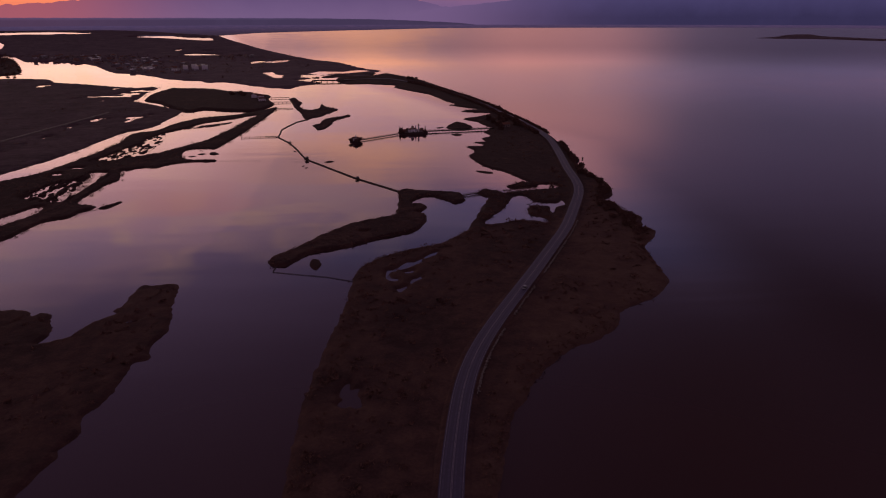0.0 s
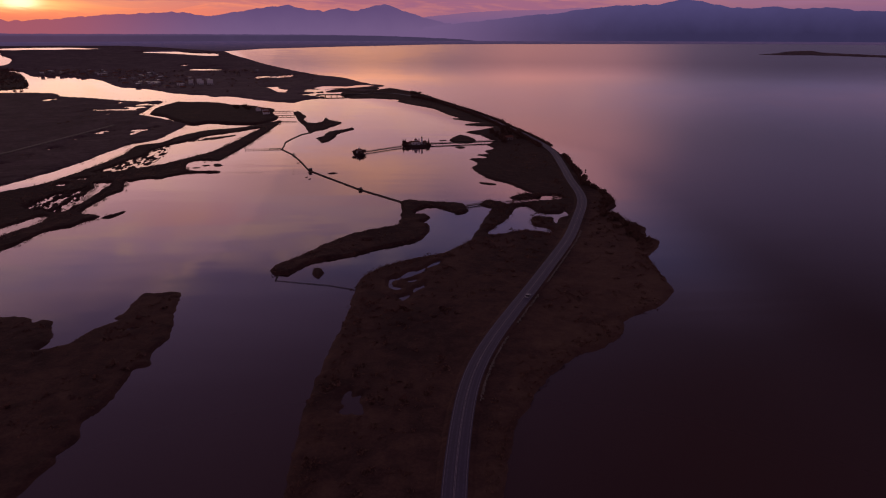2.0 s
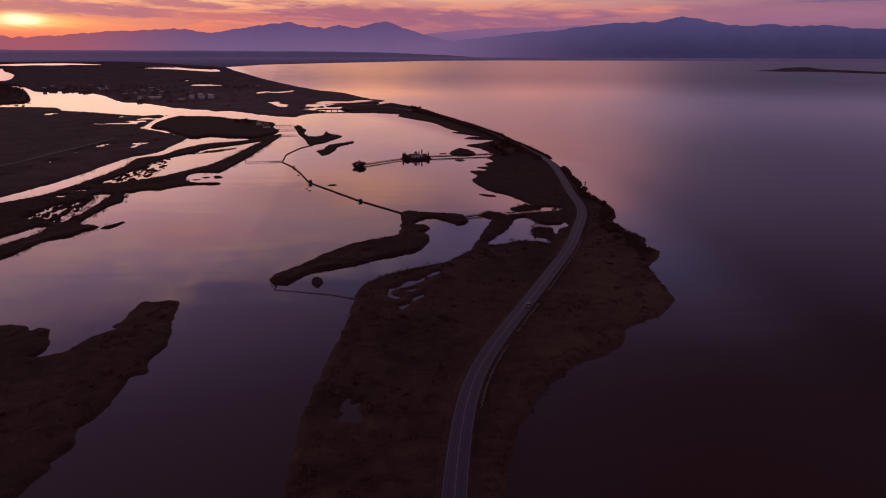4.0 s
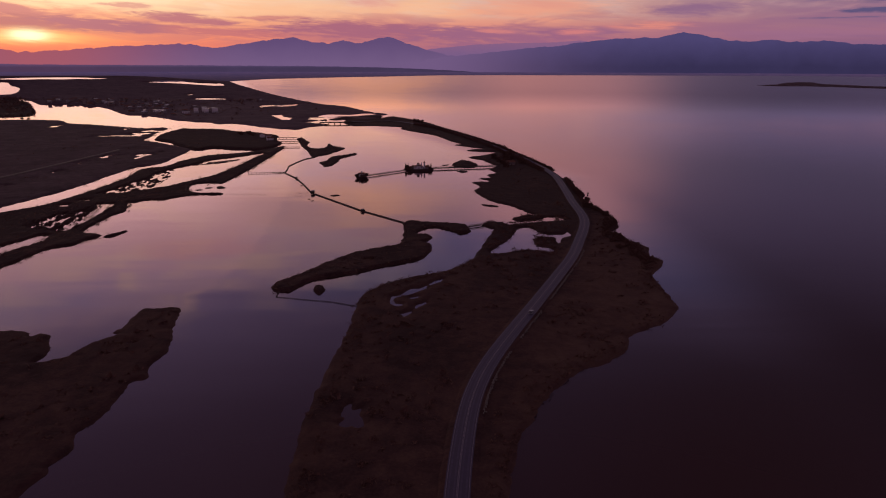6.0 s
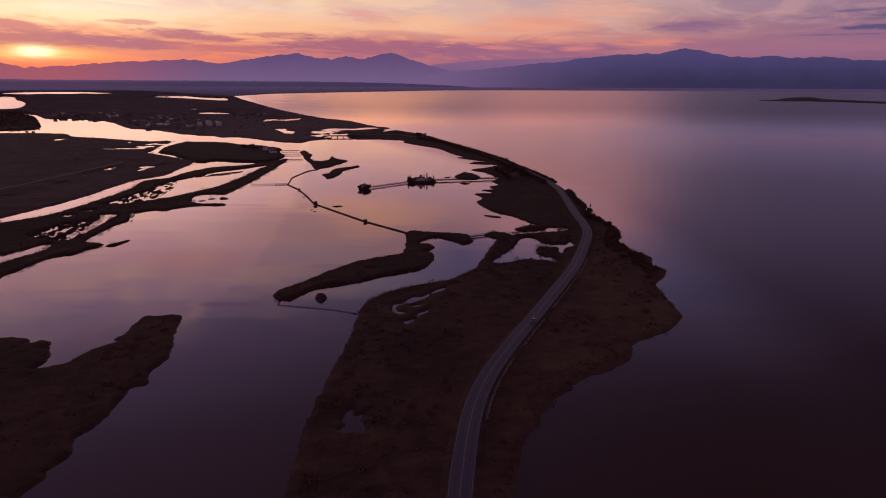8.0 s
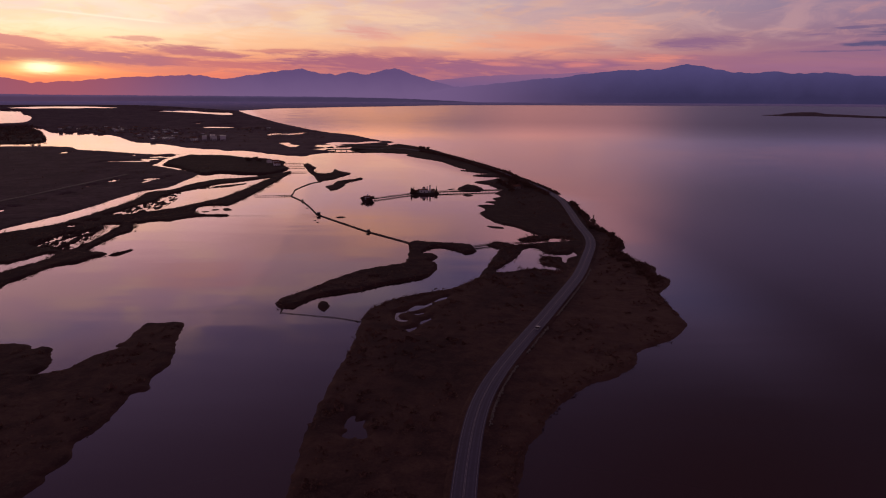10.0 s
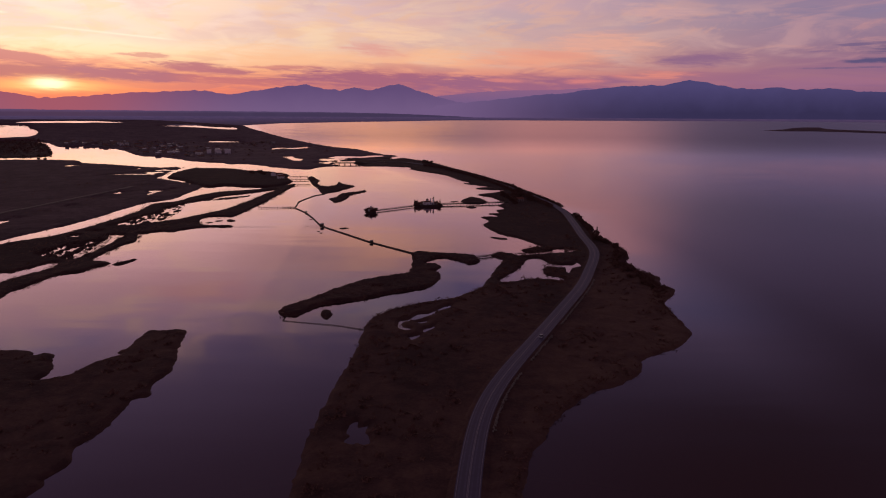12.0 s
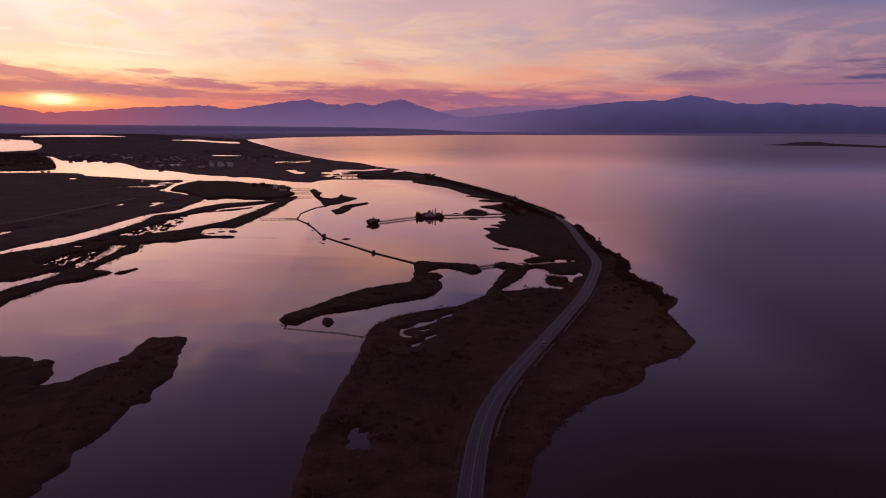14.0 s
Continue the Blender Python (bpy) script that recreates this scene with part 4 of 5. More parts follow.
def far_plain():
    rows = bearing(FAR_SHORE)
    th = np.arange(-180, 180, 0.25)
    near = np.interp(th, [-180, -60, -48] + [a for a, _ in rows] + [60, 180], [6900, 6900, 6900] + [r for _, r in rows] + [9300, 9500])
    near = np.where(th < rows[0][0], np.interp(th, [-60, -25, -21.5, rows[0][0]], [6900, 6900, rows[0][1], rows[0][1]]), near)
    ks = np.array([-0.01, 0.0, 0.01, 0.05, 0.12, 0.25, 0.5, 1.0])
    verts, faces = [], []
    for t, r0 in zip(th, near):
        for k in ks:
            r = r0 + k * (16500 - r0)
            h = -6.0 if k < 0 else (0.5 + 2.0 * float(grain(np.array(t * 2.2), np.array(k * 30.0), 5)) * min(k * 30, 1.0))
            x, y, z = far(r * math.sin(radians(t)), r * math.cos(radians(t)), h)
            verts.append((float(x), float(y), float(z)))
    m = len(ks)
    for i in range(len(th)):
        j = (i + 1) % len(th)
        faces += [(i * m + k, i * m + k + 1, j * m + k + 1, j * m + k) for k in range(m - 1)]
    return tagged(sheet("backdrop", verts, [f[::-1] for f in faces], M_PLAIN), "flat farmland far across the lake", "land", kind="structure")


def mountains(rows, radius, mat, seed, rough, label):
    """A ridge from rows of bearing and height angle, in degrees, with spurs that come down towards the plain."""
    a = np.arange(rows[0][0], rows[-1][0], 0.06)
    e = np.interp(a, [r[0] for r in rows], [r[1] for r in rows])
    e = np.convolve(np.pad(e, 3, "edge"), np.ones(7) / 7, "valid")
    e = e + rough * (grain(a * 2.2, a * 0 + seed, seed, 4) - 0.5)
    ks = np.linspace(0, 1, 12)
    verts, faces = [], []
    for k in ks:
        r = radius - 30.0 * (1 - k) + 6.0 * (grain(a * 1.5, a * 0 + k * 3, seed + 2) - 0.5)
        top = 115.0 + r * np.tan(np.radians(e))
        z = 55.0 + (top - 55.0) * (k ** 0.8) * (1 + 0.25 * (1 - k) * (grain(a * 1.1, a * 0 + k * 2, seed + 4) - 0.5))
        verts += list(zip((r * np.sin(np.radians(a))).tolist(), (r * np.cos(np.radians(a))).tolist(), z.tolist()))
    n = len(a)
    faces = [(k * n + i, k * n + i + 1, (k + 1) * n + i + 1, (k + 1) * n + i) for k in range(len(ks) - 1) for i in range(n - 1)]
    return tagged(sheet("backdrop", verts, faces, mat), label, "mountains", kind="structure")


far_plain()
pond = curve(FAR_POND)
px, py, pz = far(pond[:, 0], pond[:, 1], np.full(len(pond), 4.0))
pond = sheet("water", np.stack([px, py, pz], 1).tolist(), [list(range(len(px)))], M_WATER)
if pond.data.polygons[0].normal.z < 0:
    pond.data.flip_normals()
tagged(pond, "long bright pond on the far plain", "water", kind="structure")
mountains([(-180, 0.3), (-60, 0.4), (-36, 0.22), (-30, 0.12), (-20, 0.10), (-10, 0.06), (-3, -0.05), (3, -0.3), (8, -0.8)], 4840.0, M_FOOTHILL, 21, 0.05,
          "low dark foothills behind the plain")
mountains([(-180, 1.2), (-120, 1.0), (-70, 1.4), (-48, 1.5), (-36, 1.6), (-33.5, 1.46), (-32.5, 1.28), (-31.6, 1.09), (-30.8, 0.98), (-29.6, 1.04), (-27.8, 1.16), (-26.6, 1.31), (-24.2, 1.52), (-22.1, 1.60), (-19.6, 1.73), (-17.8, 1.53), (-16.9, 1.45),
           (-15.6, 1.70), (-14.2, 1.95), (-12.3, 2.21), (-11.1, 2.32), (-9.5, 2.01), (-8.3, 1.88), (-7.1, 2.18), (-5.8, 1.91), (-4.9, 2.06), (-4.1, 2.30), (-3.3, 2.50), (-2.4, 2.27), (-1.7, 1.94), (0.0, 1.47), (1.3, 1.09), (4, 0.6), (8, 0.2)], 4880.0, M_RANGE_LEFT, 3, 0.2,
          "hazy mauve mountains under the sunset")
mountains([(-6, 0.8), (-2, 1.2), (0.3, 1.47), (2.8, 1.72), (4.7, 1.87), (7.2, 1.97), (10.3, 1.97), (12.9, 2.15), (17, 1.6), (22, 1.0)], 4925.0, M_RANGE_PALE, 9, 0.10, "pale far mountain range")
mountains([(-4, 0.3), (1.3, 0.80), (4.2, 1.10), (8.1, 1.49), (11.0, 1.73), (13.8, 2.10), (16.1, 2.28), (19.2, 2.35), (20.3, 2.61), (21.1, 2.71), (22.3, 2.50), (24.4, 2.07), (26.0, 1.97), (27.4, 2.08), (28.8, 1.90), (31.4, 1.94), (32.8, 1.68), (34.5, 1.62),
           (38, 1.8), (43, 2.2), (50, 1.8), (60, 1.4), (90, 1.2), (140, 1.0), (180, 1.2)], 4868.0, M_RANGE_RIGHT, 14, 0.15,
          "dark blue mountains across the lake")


# ---- the road ----
def along(points, steps=10, ease=0):
    line = curve(points, steps, closed=False)
    if ease:
        seg = np.concatenate([[0], np.cumsum(np.linalg.norm(np.diff(line, axis=0), axis=1))])
        at = np.arange(0, seg[-1], 3.0)
        line = np.stack([np.interp(at, seg, line[:, k]) for k in (0, 1)], 1)
        wide = np.pad(line, ((ease, ease), (0, 0)), "edge")
        line = np.stack([np.convolve(wide[:, k], np.hanning(2 * ease + 3)[1:-1] / np.hanning(2 * ease + 3).sum(), "valid") for k in (0, 1)], 1)
    d = np.gradient(line, axis=0)
    d /= np.linalg.norm(d, axis=1)[:, None]
    return line, np.stack([d[:, 1], -d[:, 0]], 1)


def ribbon(name, points, sections, mat, parent=None, gaps=None):
    """A strip along a line: sections are (metres to the right, height)."""
    line, right = points
    verts, faces = [], []
    for (x, y), (rx, ry) in zip(line, right):
        up = 2.0 * math.exp(-(((x + 187) ** 2 + (y - 1383) ** 2) / 55.0 ** 2) ** 2)
        verts += [(x + rx * o, y + ry * o, z + up) for o, z in sections]
    m = len(sections)
    for i in range(len(line) - 1):
        if gaps is None or not gaps(i):
            faces += [(i * m + k, i * m + k + 1, (i + 1) * m + k + 1, (i + 1) * m + k) for k in range(m - 1)]
    return sheet(name, verts, faces, mat, parent, smooth=False)


ROAD = along([(0, -420), (2, -120), (4, 30)] + ROAD_NEAR + ROAD_FAR, ease=10)
road = ribbon("road", ROAD, [(-3.75, 1.9), (-3.75, 2.05), (0, 2.13), (3.75, 2.05), (3.75, 1.9)], M_ROAD)
bank = ribbon("embankment", ROAD, [(-8.5, -0.4), (-5.0, 1.7), (-3.9, 1.95), (3.9, 1.95), (5.0, 1.7), (8.5, -0.4)], M_MARSH, road, gaps=lambda i: -212 < ROAD[0][i][0] < -158 and ROAD[0][i][1] > 1360)
bank["label"] = "earth bank with gravel verges"
tagged(road, "two-lane asphalt road curving along the spit", "road", kind="structure")
for o in (-2.5, -0.95, 0.95, 2.5):
    z = 2.13 - abs(o) * 0.0213 + 0.005
    ribbon("wheel_track", ROAD, [(o - 0.3, z), (o + 0.3, z)], M_WORN, road)
for o in (-3.3, 3.3, -0.17, 0.17):
    w = 0.09
    z = 2.135 - abs(o) * 0.02 + 0.012
    ribbon("road_line", ROAD, [(o - w, z), (o + w, z)], M_LINE, road)


# ---- plants ----
def leaf_mesh(name, centres, rng, leaves, mat, blade=False, leaf=1.0):
    """One mesh of many small leaf triangles, a dome of them round each centre (x, y, z, radius, height)."""
    c = np.array(centres, float)
    n = len(c)
    c = np.repeat(c, leaves, 0)
    m = len(c)
    a, e = rng.uniform(0, 6.2832, m), np.arcsin(rng.uniform(0.0, 1.0, m))
    k = rng.uniform(0.55, 1.0, m)
    if blade:
        base = np.stack([c[:, 0] + c[:, 3] * k * np.cos(a), c[:, 1] + c[:, 3] * k * np.sin(a), c[:, 2]], 1)
        tip = base + np.stack([rng.normal(0, 0.25, m) * c[:, 4], rng.normal(0, 0.25, m) * c[:, 4], c[:, 4] * rng.uniform(0.6, 1.0, m)], 1)
        w = np.stack([np.cos(a + 1.5), np.sin(a + 1.5), 0 * a], 1) * (0.06 * c[:, 4])[:, None]
        tri = np.stack([base - w, base + w, tip], 1)
    else:
        at = np.stack([c[:, 0] + c[:, 3] * k * np.cos(e) * np.cos(a), c[:, 1] + c[:, 3] * k * np.cos(e) * np.sin(a), c[:, 2] + c[:, 4] * k * np.sin(e)], 1)
        size = (leaf * c[:, 3] * rng.uniform(0.16, 0.38, m))[:, None, None]
        tri = at[:, None, :] + size * rng.normal(0, 0.8, (m, 3, 3))
        tri[:, :, 2] = np.maximum(tri[:, :, 2], c[:, 2][:, None])
    return sheet(name, tri.reshape(-1, 3).tolist(), np.arange(3 * m).reshape(-1, 3).tolist(), mat, smooth=False)


def scatter(outers, holes, count, rng, lo, hi, patch=30.0, threshold=0.0, limit=None):
    """Points on land, lo to hi metres from the shore, in patches."""
    outers, holes = [curve(o) for o in outers], [curve(h) for h in holes]
    every = np.concatenate(outers)
    (x0, y0), (x1, y1) = every.min(0), every.max(0)
    if limit:
        x0, x1, y0, y1 = max(x0, limit[0]), min(x1, limit[1]), max(y0, limit[2]), min(y1, limit[3])
    got = np.zeros((0, 2))
    for _ in range(12):
        x, y = rng.uniform(x0, x1, count * 2), rng.uniform(y0, y1, count * 2)
        s = shore(x, y, outers, holes, (), 1.0)
        ok = (s > lo) & (s < hi) & (grain(x / patch, y / patch, 51) > threshold)
        got = np.concatenate([got, np.stack([x[ok], y[ok]], 1)])
        if len(got) > count:
            break
    return got[:count]


def off_road(points, gap=9.0):
    line = ROAD[0]
    d = np.array([np.min((line[:, 0] - x) ** 2 + (line[:, 1] - y) ** 2) for x, y in points])
    return points[d > gap * gap]


def scrub(outers, holes, count, seed, lo, hi, size, label, name="scrub", leaves=18, patch=30.0, threshold=0.42, limit=None, blade=False, squash=1.0, base=0.9, material_=None):
    rng = np.random.default_rng(seed)
    pts = off_road(scatter(outers, holes, count, rng, lo, hi, patch, threshold, limit))
    r = size * np.exp(rng.normal(0, 0.35, len(pts)))
    px, py, pz = far(pts[:, 0], pts[:, 1], np.full(len(pts), base))
    rows = np.stack([px, py, pz, r, r * rng.uniform(0.9, 1.5, len(pts)) * squash], 1)
    ob = leaf_mesh(name, rows, rng, leaves, material_ or M_LEAF, blade)
    return tagged(ob, label, "shrubs" if not blade else "reeds", kind="stuff")


near = (-400, 400, 100, 620)
EAST_BELT = [(128, 300), (134, 360), (149, 384), (143, 395), (149, 414), (143, 428), (141, 448), (135, 455), (147, 472), (151, 493), (151, 516), (146, 541), (143, 577), (150, 598), (149, 632),
             (154, 681), (141, 702), (146, 748), (141, 795), (133, 860), (123, 929), (110, 1009), (104, 1005), (117, 925), (127, 858), (135, 793), (139, 748), (142, 690), (141, 632), (138, 590),
             (136, 560), (139, 541), (140, 516), (138, 493), (134, 472), (124, 450), (130, 430), (130, 400), (126, 360), (121, 300)]
scrub([EAST_BELT], [], 1500, 32, 2.5, 40, 1.3, "tall dark thicket between road and lake", "thicket", 30, 18.0, 0.1, limit=(100, 170, 545, 1000))
scrub([EAST_BELT], [], 1300, 31, 3.6, 40, 1.0, "dense dark thicket along the lake shore", "thicket", 26, 18.0, 0.25)
scrub([spit_outline], [SPIT_POOL] + SPIT_POOLS, 1500, 1, 2.5, 400, 1.25, "rounded clumps of dark rushes covering the spit", limit=near, squash=0.40, leaves=34, patch=11.0, threshold=0.50, base=0.7)
scrub([spit_outline], [SPIT_POOL], 2600, 2, 0.4, 9, 0.7, "taller dark bushes along the spit's shore", limit=near, threshold=0.48, patch=14.0)
scrub([NORTH_EAST + NORTH_WEST], [], 1500, 3, 1.0, 400, 1.0, "dark scrub on the narrow spit", leaves=14)
scrub([spit_outline, NORTH_EAST + NORTH_WEST], [SPIT_POOL], 1300, 4, 0.0, 3.5, 0.4, "reeds fringing the spit", "reeds", 9, limit=(-400, 400, 100, 900), blade=True, squash=0.9, base=0.3, threshold=0.35)
scrub([LEFT_ISLAND], [], 800, 5, 2.5, 400, 1.25, "rounded clumps of dark rushes covering the island", limit=near, squash=0.40, leaves=34, patch=11.0, threshold=0.50, base=0.7)
scrub([LEFT_ISLAND], [], 450, 6, 0.0, 3.5, 0.4, "reeds fringing the island", "reeds", 9, limit=near, blade=True, squash=0.9, base=0.3, threshold=0.3)
scrub([BOOMERANG], [], 1700, 7, 0.8, 400, 0.7, "dark scrub on the hooked island", threshold=0.3, squash=0.7)
scrub([BOOMERANG], [], 160, 8, 0.0, 2.5, 0.4, "reeds fringing the hooked island", "reeds", 9, blade=True, squash=0.9, base=0.3, threshold=0.2)
scrub([DOT_ISLE], [], 60, 9, 0.2, 40, 0.5, "dense bush covering the tiny islet", threshold=0.0, squash=0.45, base=0.4)
scrub([POOL_ISLE, CHANNEL_ISLE], [], 200, 10, 0.2, 40, 0.9, "bushes on the pool islets", threshold=0.1)
scrub([DIKE_NORTH + DIKE_SOUTH], [MARSH_WATER, MARSH_POOL, MARSH_CREEK], 1800, 11, 0.5, 400, 0.9, "dark scrub on the marsh dikes", leaves=12, threshold=0.45, limit=(-380, -190, 330, 1000))
scrub([ISLE_NORTH, ISLE_OVAL, REED_ISLE, DOT_SHORE], [], 420, 12, 0.3, 400, 0.9, "dark bushes on the small islets", leaves=16, threshold=0.35, patch=14.0, squash=0.8)
scrub([HILL_ISLE], [], 350, 13, 2.0, 400, 1.5, "dark scrub on the grassy island", leaves=12, threshold=0.5)
scrub([HEADLAND], [], 900, 14, 2.0, 400, 6.0, "dense dark wood on the headland", "woods", 14, 80.0, 0.2)
scrub([TOWN_SOUTH + TOWN_EAST], [BAY], 900, 15, 8.0, 900, 3.2, "dark trees among the houses of the town", "woods", 12, 90.0, 0.42, limit=(-1500, -300, 1450, 2450))
scrub([MARSH_WEST], [], 900, 16, 3.0, 900, 1.3, "scattered dark scrub on the salt marsh", leaves=10, threshold=0.5, limit=(-900, -330, 400, 1400))

def hedge(y0, y1, seed, label):
    """Bushes close beside the road."""
    rng = np.random.default_rng(seed)
    rows = []
    for (x, y), (rx, ry) in zip(*ROAD):
        if y0 < y < y1:
            for side_ in (-1, 1):
                for _ in range(5):
                    o = side_ * rng.uniform(5.2, 8.0)
                    r = rng.uniform(1.0, 1.9) * (1.0 if side_ > 0 else 1.3)
                    rows.append((x + rx * o + rng.uniform(-1.0, 1.0), y + ry * o + rng.uniform(-1.5, 1.5), 1.3, r, r * rng.uniform(1.2, 1.8) * (1.0 if side_ > 0 else 1.2)))
    return tagged(leaf_mesh("hedge", rows, rng, 44, M_LEAF), label, "shrubs", kind="stuff")


hedge(735, 1360, 41, "dark bushes close along both sides of the road")

MARSH_HOLES = [MARSH_WATER, MARSH_POOL, MARSH_CREEK] + DIKE_POOLS
scrub([DIKE_NORTH + DIKE_SOUTH], MARSH_HOLES, 2600, 17, -3.5, 0.6, 0.9, "broken reeds standing in the marsh pools", "reeds", 10, 9.0, 0.52, limit=(-380, -190, 330, 1000), blade=True, squash=0.7, base=-0.1)
scrub([MARSH_WEST], WEST_POOLS, 1200, 18, -6.0, 1.0, 1.4, "broken reeds along the salt-marsh pools", "reeds", 10, 14.0, 0.52, limit=(-900, -330, 400, 1400), blade=True, squash=0.6, base=-0.1)
scrub([spit_outline, NORTH_EAST + NORTH_WEST], [SPIT_POOL, THIN_CHANNEL] + SPIT_POOLS, 1500, 19, -2.5, 0.4, 0.6, "reeds standing off the spit's sheltered shore", "reeds", 10, 8.0, 0.55, limit=(-40, 100, 280, 1100), blade=True, squash=0.7, base=-0.1)


def tree_model(kind, seed, height, spread):
    """trunk with limbs, and a crown of many leaves in uneven clumps."""
    rng = np.random.default_rng(seed)
    root = new("cypress_tree" if kind == "cypress" else "tree")
    bm = bmesh.new()
    top = height * (0.9 if kind == "cypress" else 0.55)
    tube(bm, (0, 0, -0.3), (0.1, 0.05, top), 0.05 * height * 0.6, 0.02 * height, 7)
    rows = []
    if kind == "cypress":
        for i in range(14):
            z = 0.06 * height + i * 0.066 * height
            rows.append((rng.normal(0, 0.05), rng.normal(0, 0.05), z, spread * (1 - (i / 14.0) ** 1.6) + 0.12, 0.14 * height))
    else:
        for i in range(7):
            a, q = i * 0.9 + rng.uniform(0, 0.5), rng.uniform(0.45, 0.95)
            end = (spread * q * math.cos(a), spread * q * math.sin(a), height * rng.uniform(0.5, 0.82))
            tube(bm, (0.05, 0.03, top * rng.uniform(0.5, 0.95)), end, 0.018 * height, 0.006 * height, 5)
            rows.append((*end[:2], end[2] - 0.1 * height, spread * rng.uniform(0.34, 0.55), height * rng.uniform(0.16, 0.28)))
        for i in range(6):
            a = i * 1.05
            rows.append((spread * 0.55 * math.cos(a), spread * 0.55 * math.sin(a), height * 0.05, spread * rng.uniform(0.4, 0.6), height * rng.uniform(0.3, 0.5)))
        rows.append((0, 0, height * 0.62, spread * 0.6, height * 0.36))
        rows.append((spread * 0.2, -spread * 0.2, height * 0.42, spread * 0.55, height * 0.3))
    part("trunk", bm, M_BARK, root)
    crown = leaf_mesh("crown", rows, rng, 70 if kind != "cypress" else 34, M_LEAF, leaf=1.5)
    crown.parent = root
    return root


def plant(model, places, rng):
    places = [p for p in places if len(off_road(np.array([p[:2]]), 7.5))]
    for i, (x, y, z) in enumerate(places):
        m = pose(x, y, z, 0, 0, rng.uniform(0, 360))
        if i == 0:
            model.matrix_basis = m
        else:
            copy_thing(model, m)


rng = random.Random(5)
shore_tree = tagged(tree_model("broad", 1, 4.6, 2.5), "bushy dark tree on the lake shore beside the road", "tree", "trees along the lake shore")
plant(shore_tree, [(x - 4 + rng.uniform(-2.5, 2.5), y + rng.uniform(-6, 6), 0.8) for x, y in
                   ((147, 560), (146, 585), (147, 610), (145, 628), (146, 645), (149, 662), (150, 676), (146, 690), (143, 704), (143, 722), (142, 742), (139, 760),
                    (137, 782), (134, 805), (131, 830), (128, 852), (125, 880), (120, 915), (147, 520), (148, 500), (145, 480), (141, 470), (142, 545), (145, 535))], rng)
low_tree = tagged(tree_model("broad", 2, 2.8, 2.0), "low dark shore bush with a rounded crown", "tree", "bushes along the eastern shore")
plant(low_tree, [(x - 6 + rng.uniform(-2, 2), y + rng.uniform(-4, 4), 0.8) for x, y in
                 ((139, 447), (141, 432), (141, 426), (143, 414), (147, 413), (142, 400), (144, 382), (136, 455),
                  (133, 440), (135, 425), (136, 408), (137, 392), (144, 470), (148, 488))], rng)
inn_tree = tagged(tree_model("broad", 3, 7.5, 3.6), "tall dark tree by the footbridge landing", "tree", "trees at the footbridge landing")
plant(inn_tree, [(x, y, 0.8) for x, y in ((96, 795), (102, 812), (110, 835), (104, 858), (113, 870), (92, 818), (118, 800), (88, 842), (121, 828), (96, 770))], rng)
row_tree = tagged(tree_model("broad", 4, 6.0, 3.8), "dark roadside tree on the far spit", "tree", "row of roadside trees")
plant(row_tree, [(x, y, 0.8) for x, y in ((-26, 1436), (-18, 1424), (-9, 1408), (-322, 1136), (-316, 1160), (-306, 1136), (-328, 1150), (-298, 1120), (-958, 1572), (-940, 1568), (-1005, 1700))], rng)


# ---- causeways, huts, fences, bridges ----
def dike(line, name="causeway", top=0.8, label=""):
    p = along(line, 1)
    ob = ribbon(name, p, [(-1.2, -0.5), (-0.5, top), (0.5, top), (1.2, -0.5)], M_STONE)
    return tagged(ob, label, "causeway", kind="structure")


dike(DIKE_LINE, label="thin stone causeway crossing the lagoon")
for line, words in (([(-460, 560), (-460, 671), (-454, 719), (-450, 779), (-445, 850), (-440, 934)], "pale dirt track across the marsh"),):
    track = ribbon("track", along(line, 8), [(-2.4, 0.5), (-2.0, 2.3), (2.0, 2.3), (2.4, 0.5)], M_GRAVEL)
    tagged(track, words, "track", kind="structure")


def hut(x, y, turn, w=4.0, d=3.2, h=2.6, z=1.0, label=""):
    root = new("fishing_hut")
    bm = bmesh.new()
    box(bm, -w / 2 - 0.8, w / 2 + 0.8, -d / 2 - 0.8, d / 2 + 0.8, 0.0, 0.25)
    part("platform", bm, M_WOOD, root)
    bm = bmesh.new()
    box(bm, -w / 2, w / 2, -d / 2, d / 2, 0.25, h)
    part("wall", bm, M_WOOD, root)
    bm = bmesh.new()
    o = 0.35
    v = [bm.verts.new(c) for c in ((-w / 2 - o, -d / 2 - o, h), (w / 2 + o, -d / 2 - o, h), (w / 2 + o, d / 2 + o, h), (-w / 2 - o, d / 2 + o, h), (-w / 2 - o, 0, h + 1.0), (w / 2 + o, 0, h + 1.0))]
    for f in ((0, 1, 5, 4), (2, 3, 4, 5), (0, 4, 3), (1, 2, 5), (3, 2, 1, 0)):
        bm.faces.new([v[i] for i in f])
    part("roof", bm, M_METAL, root, "grey sheet-metal roof")
    bm = bmesh.new()
    box(bm, -0.45, 0.45, -d / 2 - 0.05, -d / 2 + 0.02, 0.25, 2.2)
    part("door", bm, M_STONE, root)
    for sx in (-1, 1):
        for sy in (-1, 1):
            bm = bmesh.new()
            tube(bm, (sx * (w / 2 + 0.5), sy * (d / 2 + 0.5), -2.0), (sx * (w / 2 + 0.5), sy * (d / 2 + 0.5), 0.1), 0.14, 0.12)
            part("pile", bm, M_WOOD, root)
    root.matrix_basis = pose(x, y, z, 0, 0, turn)
    root.scale = (0.7, 0.7, 0.7)
    return tagged(root, label, "hut", "huts on the causeway")


